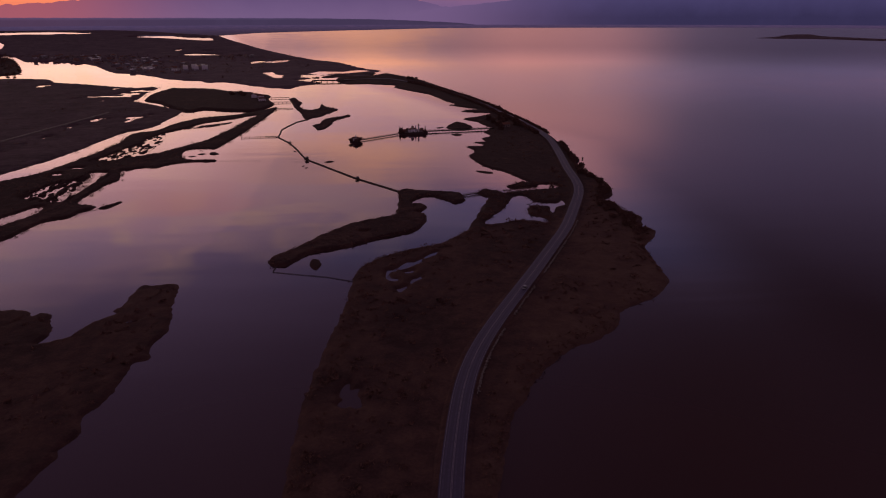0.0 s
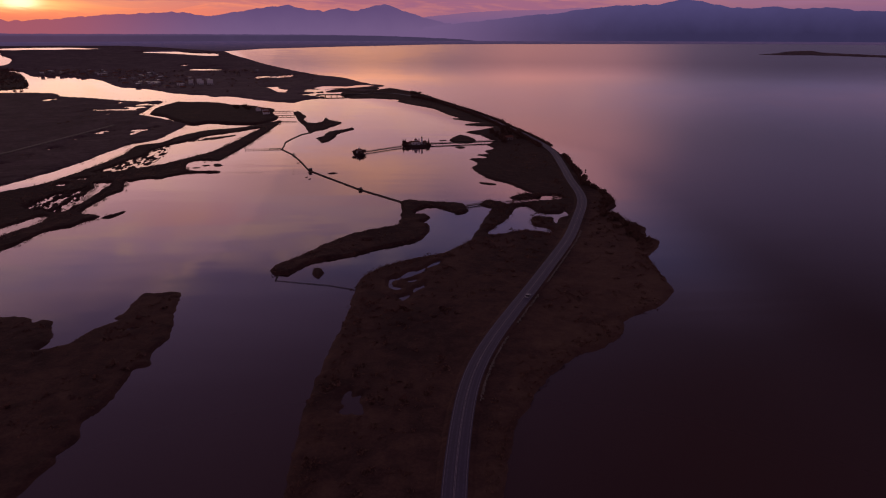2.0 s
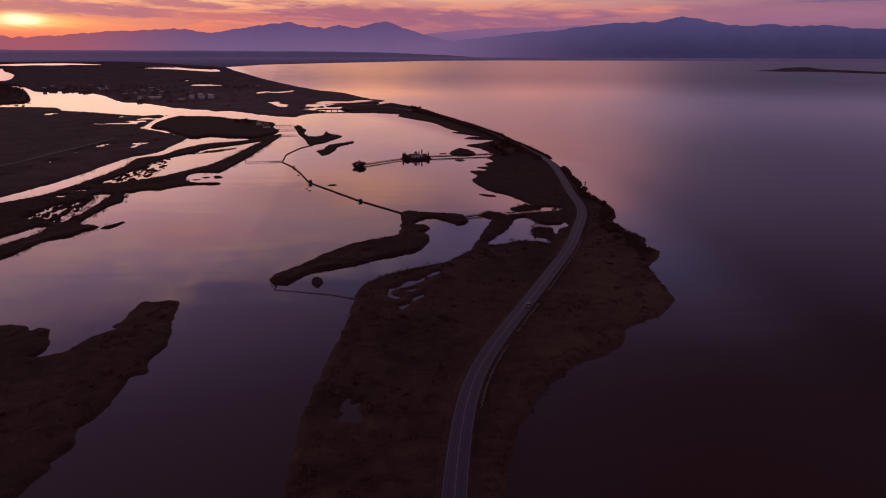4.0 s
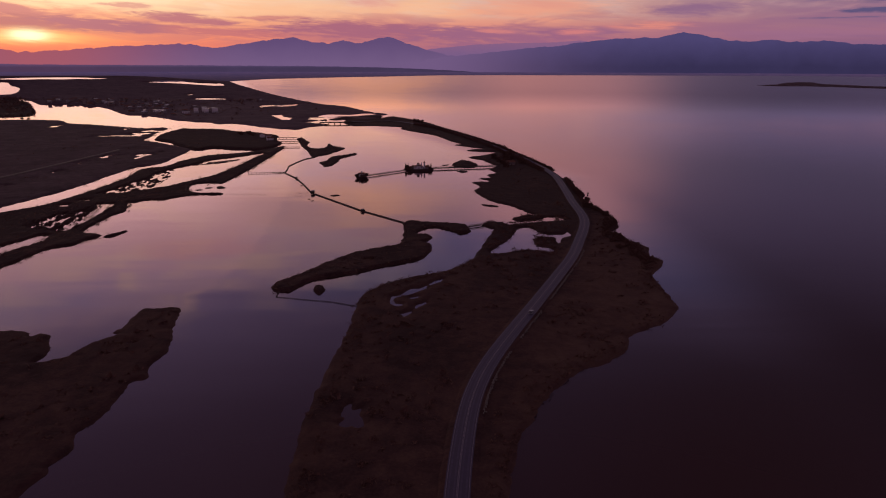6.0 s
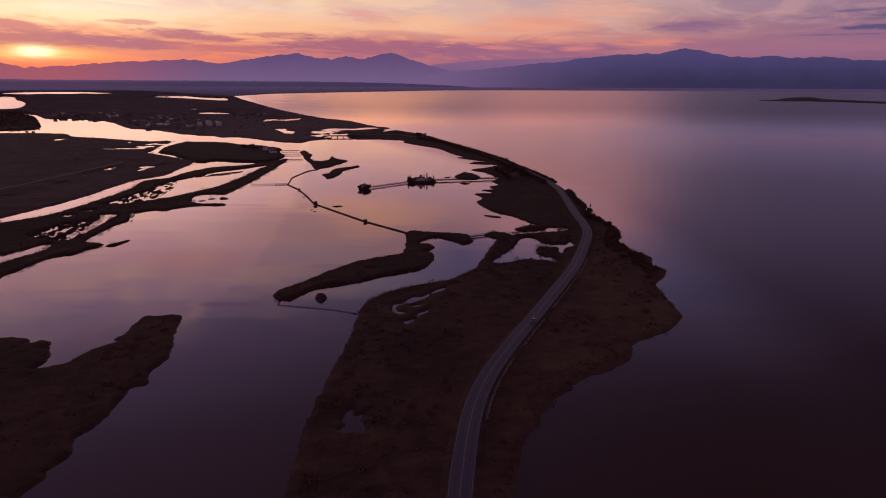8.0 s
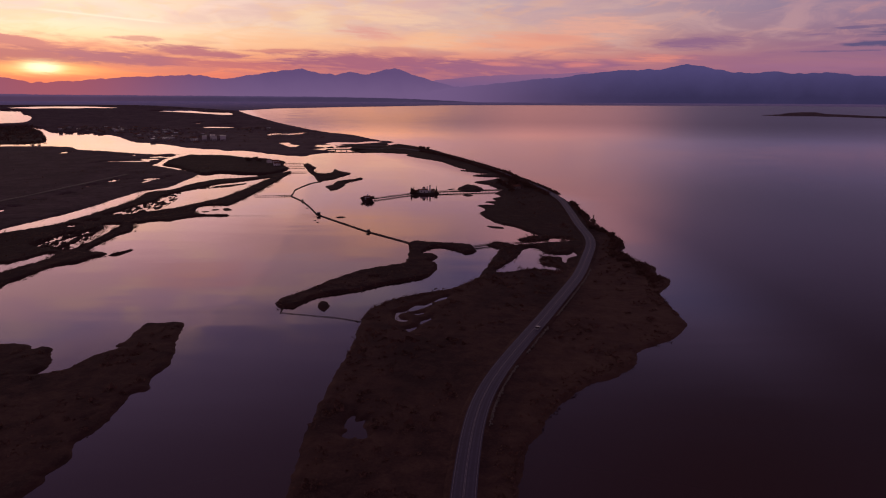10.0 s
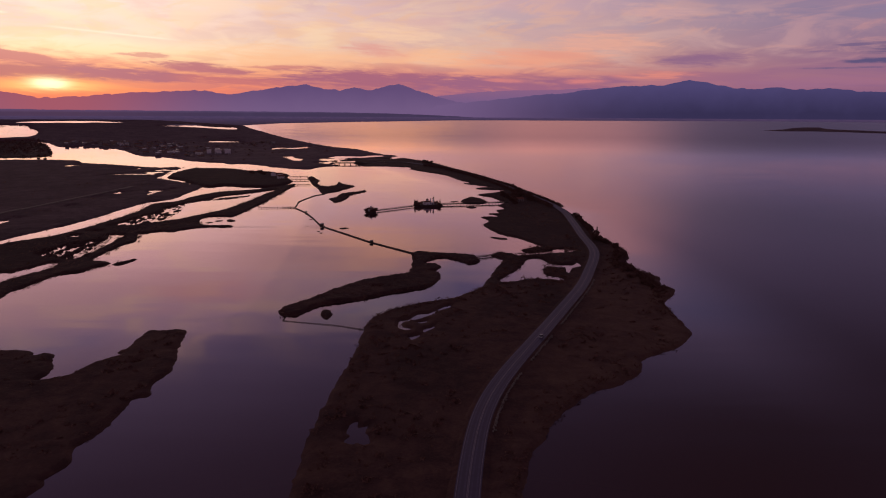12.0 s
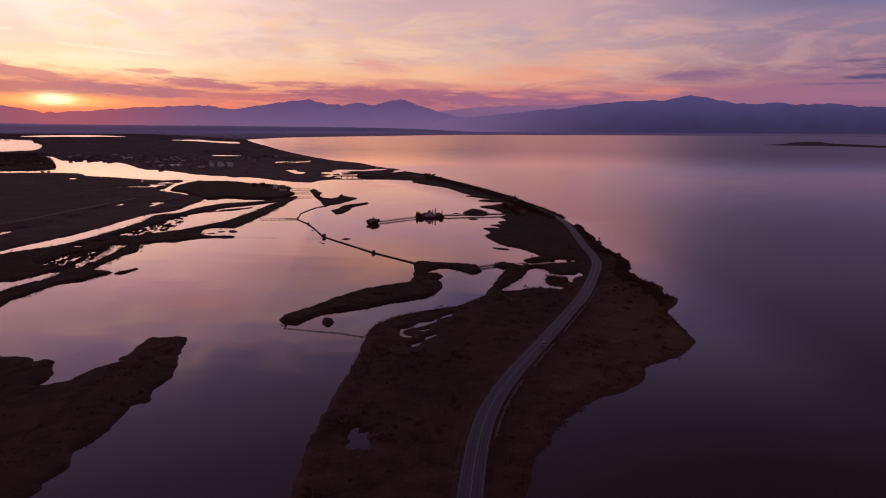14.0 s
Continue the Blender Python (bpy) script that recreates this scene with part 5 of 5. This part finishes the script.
hut(-109, 608, 35, label="small wooden fishing hut on the stone causeway")
hut(-54, 529, 35, 3.2, 2.6, 1.2, label="little weathered shed on the stone causeway")
hut(-141, 694, 60, 1.8, 1.6, 1.2, label="tiny sluice shed on the causeway bend")


def fence(points, gap, height, label, rails=(0.75,), name="net_fence", stout=1.0):
    """Posts standing in the water with ropes or rails between them."""
    root = new(name)
    line = np.array(points, float)
    seg = np.linalg.norm(np.diff(line, axis=0), axis=1)
    total = seg.sum()
    n = max(2, int(total / gap))
    cum = np.concatenate([[0], np.cumsum(seg)])
    d = np.linspace(0, total, n)
    xs, ys = np.interp(d, cum, line[:, 0]), np.interp(d, cum, line[:, 1])
    r = random.Random(int(total))
    bm = bmesh.new()
    tube(bm, (0, 0, -1.5), (0.04, 0.02, height), 0.10 * stout, 0.07 * stout, 6)
    first = part("post", bm, M_WOOD, root)
    first.location = (xs[0], ys[0], 0)
    for x, y in zip(xs[1:], ys[1:]):
        p = new("post", first.data)
        p.parent, p.location, p.rotation_euler = root, (x + r.uniform(-0.15, 0.15), y + r.uniform(-0.15, 0.15), r.uniform(-0.25, 0.1)), (r.uniform(-0.08, 0.08), r.uniform(-0.08, 0.08), 0)
    for k in rails:
        bm = bmesh.new()
        for i in range(n - 1):
            tube(bm, (xs[i], ys[i], height * k), (xs[i + 1], ys[i + 1], height * k), 0.05 * stout, 0.05 * stout, 5)
        part("rope", bm, M_WOOD, root)
    return tagged(root, label, "fence", "fish fences")


fence([(-202, 729), (-164, 734)], 2.6, 1.9, "stout wooden fish-trap posts standing in the lagoon", (0.5,), stout=3.2)
fence([(-176, 733), (-163, 734)], 1.3, 1.4, "close-set stakes at the causeway's bend", (0.4, 0.8), stout=2.2)
fence([(-194, 606), (-153, 604)], 3.0, 0.9, "low line of net stakes in the lagoon", (0.6,))
fence([(-126, 612), (-110, 615)], 4.0, 0.8, "short net fence beside the fishing hut")
fence([(-124, 598), (-108, 601)], 4.0, 0.8, "short net fence beside the fishing hut")
fence([(-80, 329), (-80, 321), (-62, 316), (-50, 313), (-35, 306)], 1.1, 0.55, "dark stake fence across the inlet mouth", (0.45,), stout=2.2)
fence([(-300, 905), (-262, 925), (-228, 955)], 5.0, 2.0, "row of mooring stakes in the canal", ())


def footbridge(a, b, width, deck, label, gap=3.0, rail=1.0, name="footbridge", mat=None, thick=0.22):
    """A plank deck on piles with a handrail each side."""
    mat = mat or M_WOOD
    root = new(name)
    a, b = Vector((*a, 0)), Vector((*b, 0))
    length = (b - a).length
    bm = bmesh.new()
    box(bm, 0, length, -width / 2, width / 2, deck - thick, deck)
    part("deck", bm, mat, root)
    n = max(2, int(length / gap) + 1)
    pile = post = None
    for i in range(n):
        x = length * i / (n - 1)
        for s in (-1, 1):
            if pile is None:
                bm = bmesh.new()
                tube(bm, (0, 0, -2.5), (0, 0, deck - 0.1), 0.16, 0.14, 6)
                pile = part("pile", bm, mat, root)
                bm = bmesh.new()
                tube(bm, (0, 0, deck), (0, 0, deck + rail), 0.07, 0.06, 6)
                post = part("rail_post", bm, mat, root)
                p, q = pile, post
            else:
                p, q = new("pile", pile.data), new("rail_post", post.data)
                p.parent = q.parent = root
            p.location = q.location = (x, s * (width / 2 - 0.1), 0)
    for s in (-1, 1):
        bm = bmesh.new()
        for k in (0.5, 1.0):
            tube(bm, (0, s * (width / 2 - 0.1), deck + rail * k), (length, s * (width / 2 - 0.1), deck + rail * k), 0.07, 0.07, 5)
        part("handrail", bm, mat, root)
    d = b - a
    root.matrix_basis = pose(a.x, a.y, 0, 0, 0, math.degrees(math.atan2(d.y, d.x)))
    return tagged(root, label, "bridge", "footbridges")


footbridge((-66, 706), (-26, 744), 2.0, 1.3, "long wooden footbridge between chapel islet and monastery", mat=M_PITCH, thick=0.4)
footbridge((6, 757), (88, 776), 2.6, 2.0, "long wooden footbridge from the shore to the monastery", 4.0, 1.1, mat=M_PITCH, thick=0.8)
footbridge((31, 471), (45, 479), 1.6, 0.9, "short plank footbridge over a narrow channel", 2.0)
footbridge((-254, 1100), (-219, 1102), 2.0, 1.8, "timber weir walkway with piles", 5.5, 0.1, mat=M_PITCH, thick=0.5)
footbridge((-238, 1042), (-206, 1044), 2.0, 1.8, "timber weir walkway with piles", 5.5, 0.1, mat=M_PITCH, thick=0.5)
footbridge((-221, 971), (-190, 973), 1.6, 1.2, "low timber weir walkway", 5.5, 0.1, mat=M_PITCH, thick=0.4)


def road_bridge():
    root = new("road_bridge")
    bm = bmesh.new()
    box(bm, -29, 29, -4.6, 4.6, 3.1, 3.85)
    part("deck", bm, M_STONE, root)
    for s in (-1, 1):
        bm = bmesh.new()
        box(bm, -29, 29, s * 4.4 - 0.12, s * 4.4 + 0.12, 3.85, 4.8)
        part("parapet", bm, M_STONE, root)
    for x in (-17, -5, 7, 19):
        bm = bmesh.new()
        box(bm, x - 0.7, x + 0.7, -3.8, 3.8, -2.0, 3.1)
        part("pier", bm, M_STONE, root)
    root.matrix_basis = pose(-187, 1383, 0, 0, 0, 185)
    return tagged(root, "low concrete road bridge over the channel", "bridge")


road_bridge()


# ---- buildings ----
def house_model(w, d, h, wall, roof_mat, label, floors=1, pitch=0.45, name="house"):
    root = new(name)
    bm = bmesh.new()
    box(bm, -w / 2, w / 2, -d / 2, d / 2, -0.5, h)
    rise = d / 2 * pitch
    g = [bm.verts.new(c) for c in ((-w / 2, -d / 2, h), (-w / 2, d / 2, h), (-w / 2, 0, h + rise), (w / 2, -d / 2, h), (w / 2, d / 2, h), (w / 2, 0, h + rise))]
    bm.faces.new((g[0], g[2], g[1])), bm.faces.new((g[3], g[4], g[5]))
    part("wall", bm, wall, root)
    bm = bmesh.new()
    o, t = 0.4, 0.18
    for s in (-1, 1):
        low, top = (s * (d / 2 + o), h - o * pitch), (0, h + rise)
        v = [bm.verts.new((x, yy, zz + dz_)) for x in (-w / 2 - o, w / 2 + o) for yy, zz in (low, top) for dz_ in (0.02, t)]
        for f in ((0, 1, 3, 2), (4, 6, 7, 5), (0, 4, 5, 1), (2, 3, 7, 6), (1, 5, 7, 3), (0, 2, 6, 4)):
            bm.faces.new([v[i] for i in f])
    part("roof", bm, roof_mat, root)
    bm = bmesh.new()
    box(bm, -0.5, 0.5, -d / 2 - 0.06, -d / 2 + 0.02, 0, 2.1)
    part("door", bm, M_WOOD, root)
    pane = None
    for k in range(floors):
        for s in (-1, 1):
            for face in (-1, 1):
                if pane is None:
                    bm = bmesh.new()
                    box(bm, -0.55, 0.55, -0.05, 0.05, 0, 1.2)
                    pane = part("window", bm, M_GLASS, root)
                    p = pane
                else:
                    p = new("window", pane.data)
                    p.parent = root
                p.location = (s * w * 0.3, face * d / 2, 1.0 + 2.9 * k)
    bm = bmesh.new()
    box(bm, w * 0.2, w * 0.2 + 0.6, d * 0.1, d * 0.1 + 0.6, h, h + rise + 0.7)
    part("chimney", bm, wall, root)
    return tagged(root, label, "house", "houses of the town")


models = [house_model(9, 8, 3.2, M_DULL, M_TILE, "small pale house with a clay-tiled roof"),
          house_model(11, 9, 6.2, M_CREAM, M_TILE, "two-storey cream house with a clay-tiled roof", 2),
          house_model(14, 8, 3.4, M_CREAM, M_TILE, "long low cream house with a clay-tiled roof"),
          house_model(10, 10, 6.0, M_DULL, M_METAL, "two-storey pale house with a grey roof", 2, 0.2)]
rng = random.Random(11)
spots = scatter([TOWN_SOUTH + TOWN_EAST], [BAY], 130, np.random.default_rng(4), 14.0, 230.0, 60.0, 0.4, (-1350, -560, 1560, 2330))
first_done = [False] * 4
for x, y in spots:
    i = rng.choice((0, 0, 1, 2, 3))
    x, y, z = far(x, y, 2.6)
    m = pose(float(x), float(y), float(z), 0, 0, rng.choice((0, 90)) + 40 + rng.uniform(-15, 15))
    if first_done[i]:
        copy_thing(models[i], m)
    else:
        models[i].matrix_basis, first_done[i] = m, True


def warehouse(x, y, turn, w, d, h, label):
    root = new("warehouse")
    bm = bmesh.new()
    box(bm, -w / 2, w / 2, -d / 2, d / 2, -0.5, h)
    part("wall", bm, M_WHITE, root)
    bm = bmesh.new()
    box(bm, -w / 2 - 0.3, w / 2 + 0.3, -d / 2 - 0.3, d / 2 + 0.3, h, h + 0.5)
    part("roof", bm, M_METAL, root)
    for k in (-0.3, 0.0, 0.3):
        bm = bmesh.new()
        box(bm, k * w - 1.6, k * w + 1.6, -d / 2 - 0.1, -d / 2 + 0.02, 0, min(4.0, h - 1))
        part("gate", bm, M_METAL, root)
    x, y, z = (float(v) for v in far(x, y, 2.4))
    root.matrix_basis = pose(x, y, z, 0, 0, turn)
    return tagged(root, label, "warehouse", "harbour warehouses")


warehouse(-588, 1690, 20, 11, 12, 12, "tall pale harbour storehouse by the channel")
warehouse(-574, 1712, 20, 12, 12, 13, "tall pale harbour storehouse by the channel")
warehouse(-560, 1684, 20, 11, 12, 11, "tall pale harbour storehouse by the channel")
warehouse(-540, 1690, 20, 14, 12, 12, "tall pale harbour storehouse by the channel")
warehouse(-606, 1668, 20, 18, 10, 5, "pale flat-roofed storehouse near the water")
warehouse(-700, 1735, 25, 34, 12, 5, "long low white shed near the water")
warehouse(-1010, 2120, 25, 26, 14, 5, "low white shed among the houses")
weir_house = tagged(house_model(10, 8, 5.0, M_WHITE, M_TILE, "white weir keeper's house on the island's end", 2), group="weir houses")
weir_house.matrix_basis = pose(-262, 1085, 2.2, 0, 0, 15)
copy_thing(weir_house, pose(-276, 1098, 2.2, 0, 0, 100))
copy_thing(weir_house, pose(-252, 1050, 1.8, 0, 0, 20))
inn = tagged(house_model(9, 7, 3.4, M_CREAM, M_TILE, "low house among trees at the footbridge landing"), group="shore houses")
inn.matrix_basis = pose(104, 790, 1.2, 0, 0, 10)


def monastery(x, y, z, turn):
    """A church with a drum and dome, a bell tower, two wings and a quay wall."""
    root = new("monastery")
    bm = bmesh.new()
    box(bm, -6, 6, -4.2, 4.2, -0.5, 5.2)
    box(bm, -2.6, 2.6, -5.2, 5.2, -0.5, 5.8)
    part("nave", bm, M_WHITE, root)
    bm = bmesh.new()
    for (w, d, h, r) in ((12.6, 9.0, 5.2, 1.8), (5.8, 11.0, 5.8, 1.6)):
        v = [bm.verts.new(c) for c in ((-w / 2, -d / 2, h), (w / 2, -d / 2, h), (w / 2, d / 2, h), (-w / 2, d / 2, h), (-w / 2 + 1, 0, h + r), (w / 2 - 1, 0, h + r))]
        for f in ((0, 1, 5, 4), (2, 3, 4, 5), (0, 4, 3), (1, 2, 5), (3, 2, 1, 0)):
            bm.faces.new([v[i] for i in f])
    part("roof", bm, M_TILE, root)
    bm = bmesh.new()
    lathe(bm, [(2.1, 6.4), (2.1, 8.6), (2.3, 8.7), (2.3, 8.9)], sides=16)
    drum = part("drum", bm, M_WHITE, root)
    bm = bmesh.new()
    lathe(bm, [(2.35, 8.9), (2.2, 9.7), (1.7, 10.5), (0.9, 11.0), (0.1, 11.2)], sides=16)
    dome = part("dome", bm, M_TILE, root, "clay-tiled dome")
    bm = bmesh.new()
    box(bm, -0.06, 0.06, -0.06, 0.06, 11.1, 12.4)
    box(bm, -0.4, 0.4, -0.06, 0.06, 11.8, 11.95)
    part("cross", bm, M_METAL, dome)
    for i in range(8):
        bm = bmesh.new()
        box(bm, 2.02, 2.16, -0.28, 0.28, 6.9, 8.3)
        p = part("window", bm, M_GLASS, drum)
        p.rotation_euler = (0, 0, i * math.pi / 4)
    tower = new("bell_tower")
    tower.parent = root
    bm = bmesh.new()
    box(bm, 8.1, 10.1, -1.0, 1.0, -0.5, 9.0)
    for sx in (8.1, 9.7):
        for sy in (-1.0, 0.6):
            box(bm, sx, sx + 0.4, sy, sy + 0.4, 9.0, 11.0)
    box(bm, 7.95, 10.25, -1.15, 1.15, 11.0, 11.3)
    shaft = part("shaft", bm, M_WHITE, tower)
    bm = bmesh.new()
    lathe(bm, [(1.5, 11.3), (0.1, 14.8)], (9.1, 0, 0), 4)
    part("spire", bm, M_TILE, tower)
    bm = bmesh.new()
    lathe(bm, [(0.9, 5.0), (0.9, 8.6), (1.05, 8.7), (0.75, 9.5), (0.08, 13.2)], (4.9, 0, 0), 8)
    part("turret", bm, M_WHITE, root, "slim white turret with a pointed cap")
    bm = bmesh.new()
    lathe(bm, [(0.55, 9.3), (0.42, 9.9), (0.1, 10.3)], (9.1, 0, 0), 10)
    part("bell", bm, M_METAL, tower)
    for x0, w, d in ((-11.0, 6.0, 9.0), (12.6, 5.0, 7.0)):
        bm = bmesh.new()
        box(bm, x0 - w / 2, x0 + w / 2, -d / 2, d / 2, -0.5, 4.0)
        wing = part("wing", bm, M_CREAM, root)
        bm = bmesh.new()
        v = [bm.verts.new(c) for c in ((x0 - w / 2 - 0.4, -d / 2 - 0.4, 4), (x0 + w / 2 + 0.4, -d / 2 - 0.4, 4), (x0 + w / 2 + 0.4, d / 2 + 0.4, 4), (x0 - w / 2 - 0.4, d / 2 + 0.4, 4), (x0, -d / 2 + 1.5, 5.6), (x0, d / 2 - 1.5, 5.6))]
        for f in ((0, 1, 4), (1, 2, 5, 4), (2, 3, 5), (3, 0, 4, 5), (3, 2, 1, 0)):
            bm.faces.new([v[i] for i in f])
        part("wing_roof", bm, M_TILE, wing)
        for k in (-0.28, 0.28):
            bm = bmesh.new()
            box(bm, x0 + k * w - 0.4, x0 + k * w + 0.4, -d / 2 - 0.05, -d / 2 + 0.03, 1.2, 2.6)
            part("window", bm, M_GLASS, wing)
    for k in (-4.2, 4.2):
        bm = bmesh.new()
        box(bm, k - 0.45, k + 0.45, -4.26, -4.15, 1.6, 3.8)
        part("window", bm, M_GLASS, root)
    bm = bmesh.new()
    box(bm, -0.8, 0.8, -5.27, -5.15, 0.0, 2.6)
    part("door", bm, M_WOOD, root)
    root.matrix_basis = pose(x, y, z, 0, 0, turn)
    root.scale = (0.80, 0.70, 0.64)
    return tagged(root, "white island monastery with tiled roofs, dome and bell tower", "monastery")


monastery(-10, 753, 1.6, 12)


def chapel(x, y, z, turn):
    root = new("chapel")
    bm = bmesh.new()
    box(bm, -3, 3, -2.2, 2.2, -0.5, 3.2)
    part("wall", bm, M_WHITE, root)
    bm = bmesh.new()
    v = [bm.verts.new(c) for c in ((-3.3, -2.5, 3.2), (3.3, -2.5, 3.2), (3.3, 2.5, 3.2), (-3.3, 2.5, 3.2), (-3.3, 0, 4.5), (3.3, 0, 4.5))]
    for f in ((0, 1, 5, 4), (2, 3, 4, 5), (0, 4, 3), (1, 2, 5), (3, 2, 1, 0)):
        bm.faces.new([v[i] for i in f])
    part("roof", bm, M_TILE, root)
    bm = bmesh.new()
    lathe(bm, [(0.9, 4.2), (0.9, 5.2), (0.8, 5.7), (0.1, 6.2)], sides=12)
    part("dome", bm, M_WHITE, root)
    bm = bmesh.new()
    box(bm, -0.4, 0.4, -2.26, -2.18, 0, 2.1)
    part("door", bm, M_WOOD, root)
    for k in (-1.8, 1.8):
        bm = bmesh.new()
        box(bm, k - 0.3, k + 0.3, -2.25, -2.18, 1.2, 2.2)
        part("window", bm, M_GLASS, root)
    root.matrix_basis = pose(x, y, z, 0, 0, turn)
    return tagged(root, "small white chapel with a tiled roof on its islet", "chapel")


chapel(-71, 699, 1.5, 12)
rng = random.Random(21)
cypress = tagged(tree_model("cypress", 6, 6.4, 0.8), "tall dark cypress beside the church walls", "tree", "cypresses on the islets")
plant(cypress, [(x, y, 1.4) for x, y in ((-25, 752), (-24, 747), (-22, 757), (-25, 757), (5, 760))], rng)
garden = tagged(tree_model("broad", 7, 3.6, 2.0), "rounded dark garden tree beside the church walls", "tree", "garden trees on the islets")
plant(garden, [(x, y, 1.4) for x, y in ((-20, 745), (-16, 760), (1, 762), (4, 747), (-22, 750), (-76, 697), (-67, 694), (-74, 704), (-66, 702), (-70, 692), (-23, 762), (-9, 765))], rng)


# ---- along the road ----
def verge_stones():
    """Pale boulders dumped along the eastern verge."""
    r = random.Random(8)
    bm = bmesh.new()
    line, right = ROAD
    for (x, y), (rx, ry) in zip(line, right):
        if not 195 < y < 420:
            continue
        for _ in range(12):
            if grain(np.array(y / 16.0), np.array(3.0), 77) < 0.45:
                continue
            o, s = 5.0 + abs(r.gauss(0, 0.4)), r.uniform(0.15, 0.42)
            t = r.uniform(-1.6, 1.6)
            c = Vector((x + rx * o - ry * t, y + ry * o + rx * t, 1.62))
            bmesh.ops.create_icosphere(bm, subdivisions=1, radius=s, matrix=Matrix.Translation(c) @ Euler((r.random(), r.random(), r.random())).to_matrix().to_4x4() @ Matrix.Diagonal((1.2, r.uniform(0.7, 1.1), 0.7, 1)))
    ob = part("boulders", bm, M_GRAVEL)
    return tagged(ob, "pale broken stones along the road's verge", "stones", kind="stuff")


verge_stones()


def car(x, y, turn):
    paint = plain("silver_car_paint", (0.42, 0.42, 0.44), (0.50, 0.50, 0.52), 1.0, 0.25, 0.3)
    lamp = plain("lamp_glass", (0.7, 0.7, 0.72), (0.8, 0.8, 0.8), 1.0, 0.2)
    rubber = plain("tyre_rubber", (0.02, 0.02, 0.02), (0.035, 0.035, 0.035), 2.0, 0.9)
    root = new("car")
    bm = bmesh.new()
    box(bm, -0.88, 0.88, -2.1, 2.1, 0.3, 0.85)
    bmesh.ops.bevel(bm, geom=bm.edges[:], offset=0.12, segments=2, affect="EDGES")
    part("body", bm, paint, root)
    bm = bmesh.new()
    v = [bm.verts.new(c) for c in ((-0.82, -1.9, 0.85), (0.82, -1.9, 0.85), (0.82, 0.9, 0.85), (-0.82, 0.9, 0.85), (-0.65, -1.3, 1.42), (0.65, -1.3, 1.42), (0.65, 0.2, 1.42), (-0.65, 0.2, 1.42))]
    for f in ((4, 5, 6, 7), (0, 1, 5, 4), (1, 2, 6, 5), (2, 3, 7, 6), (3, 0, 4, 7)):
        bm.faces.new([v[i] for i in f])
    part("cabin", bm, M_GLASS, root)
    bm = bmesh.new()
    box(bm, -0.66, 0.66, -1.3, 0.2, 1.41, 1.47)
    part("roof", bm, paint, root)
    for sx in (-0.8, 0.8):
        for sy in (-1.3, 1.3):
            bm = bmesh.new()
            tube(bm, (sx - 0.1, sy, 0.32), (sx + 0.1, sy, 0.32), 0.32, 0.32, 14)
            w = part("tyre", bm, rubber, root)
            bm = bmesh.new()
            tube(bm, (sx - 0.11, sy, 0.32), (sx + 0.11, sy, 0.32), 0.18, 0.18, 10)
            part("rim", bm, M_METAL, w)
        for sy in (-2.1, 2.1):
            bm = bmesh.new()
            box(bm, sx * 0.75 - 0.16, sx * 0.75 + 0.16, sy - 0.04, sy + 0.04, 0.58, 0.74)
            part("headlight" if sy > 0 else "tail_light", bm, lamp, root)
    root.matrix_basis = pose(x, y, 2.12, 0, 0, turn)
    return tagged(root, "small silver car driving on the asphalt road", "car")


car(50.2, 290.5, -23)


def lake_mark(x, y):
    root = new("duck_hide")
    bm = bmesh.new()
    box(bm, -0.9, 0.9, -0.9, 0.9, 0.6, 0.8)
    part("floor", bm, M_WOOD, root)
    bm = bmesh.new()
    box(bm, -0.8, 0.8, -0.8, 0.8, 0.8, 2.6)
    part("wall", bm, M_WOOD, root)
    bm = bmesh.new()
    lathe(bm, [(1.3, 2.6), (0.1, 3.3)], sides=4)
    part("roof", bm, M_WOOD, root)
    for sx in (-0.7, 0.7):
        for sy in (-0.7, 0.7):
            bm = bmesh.new()
            tube(bm, (sx, sy, -2), (sx, sy, 0.65), 0.09, 0.08, 6)
            part("pile", bm, M_WOOD, root)
    root.matrix_basis = pose(x, y, 0, 0, 0, 20)
    root.scale = (0.6, 0.6, 0.6)
    return tagged(root, "small dark wooden hide on stilts in the lake", "hut")


lake_mark(154, 602)
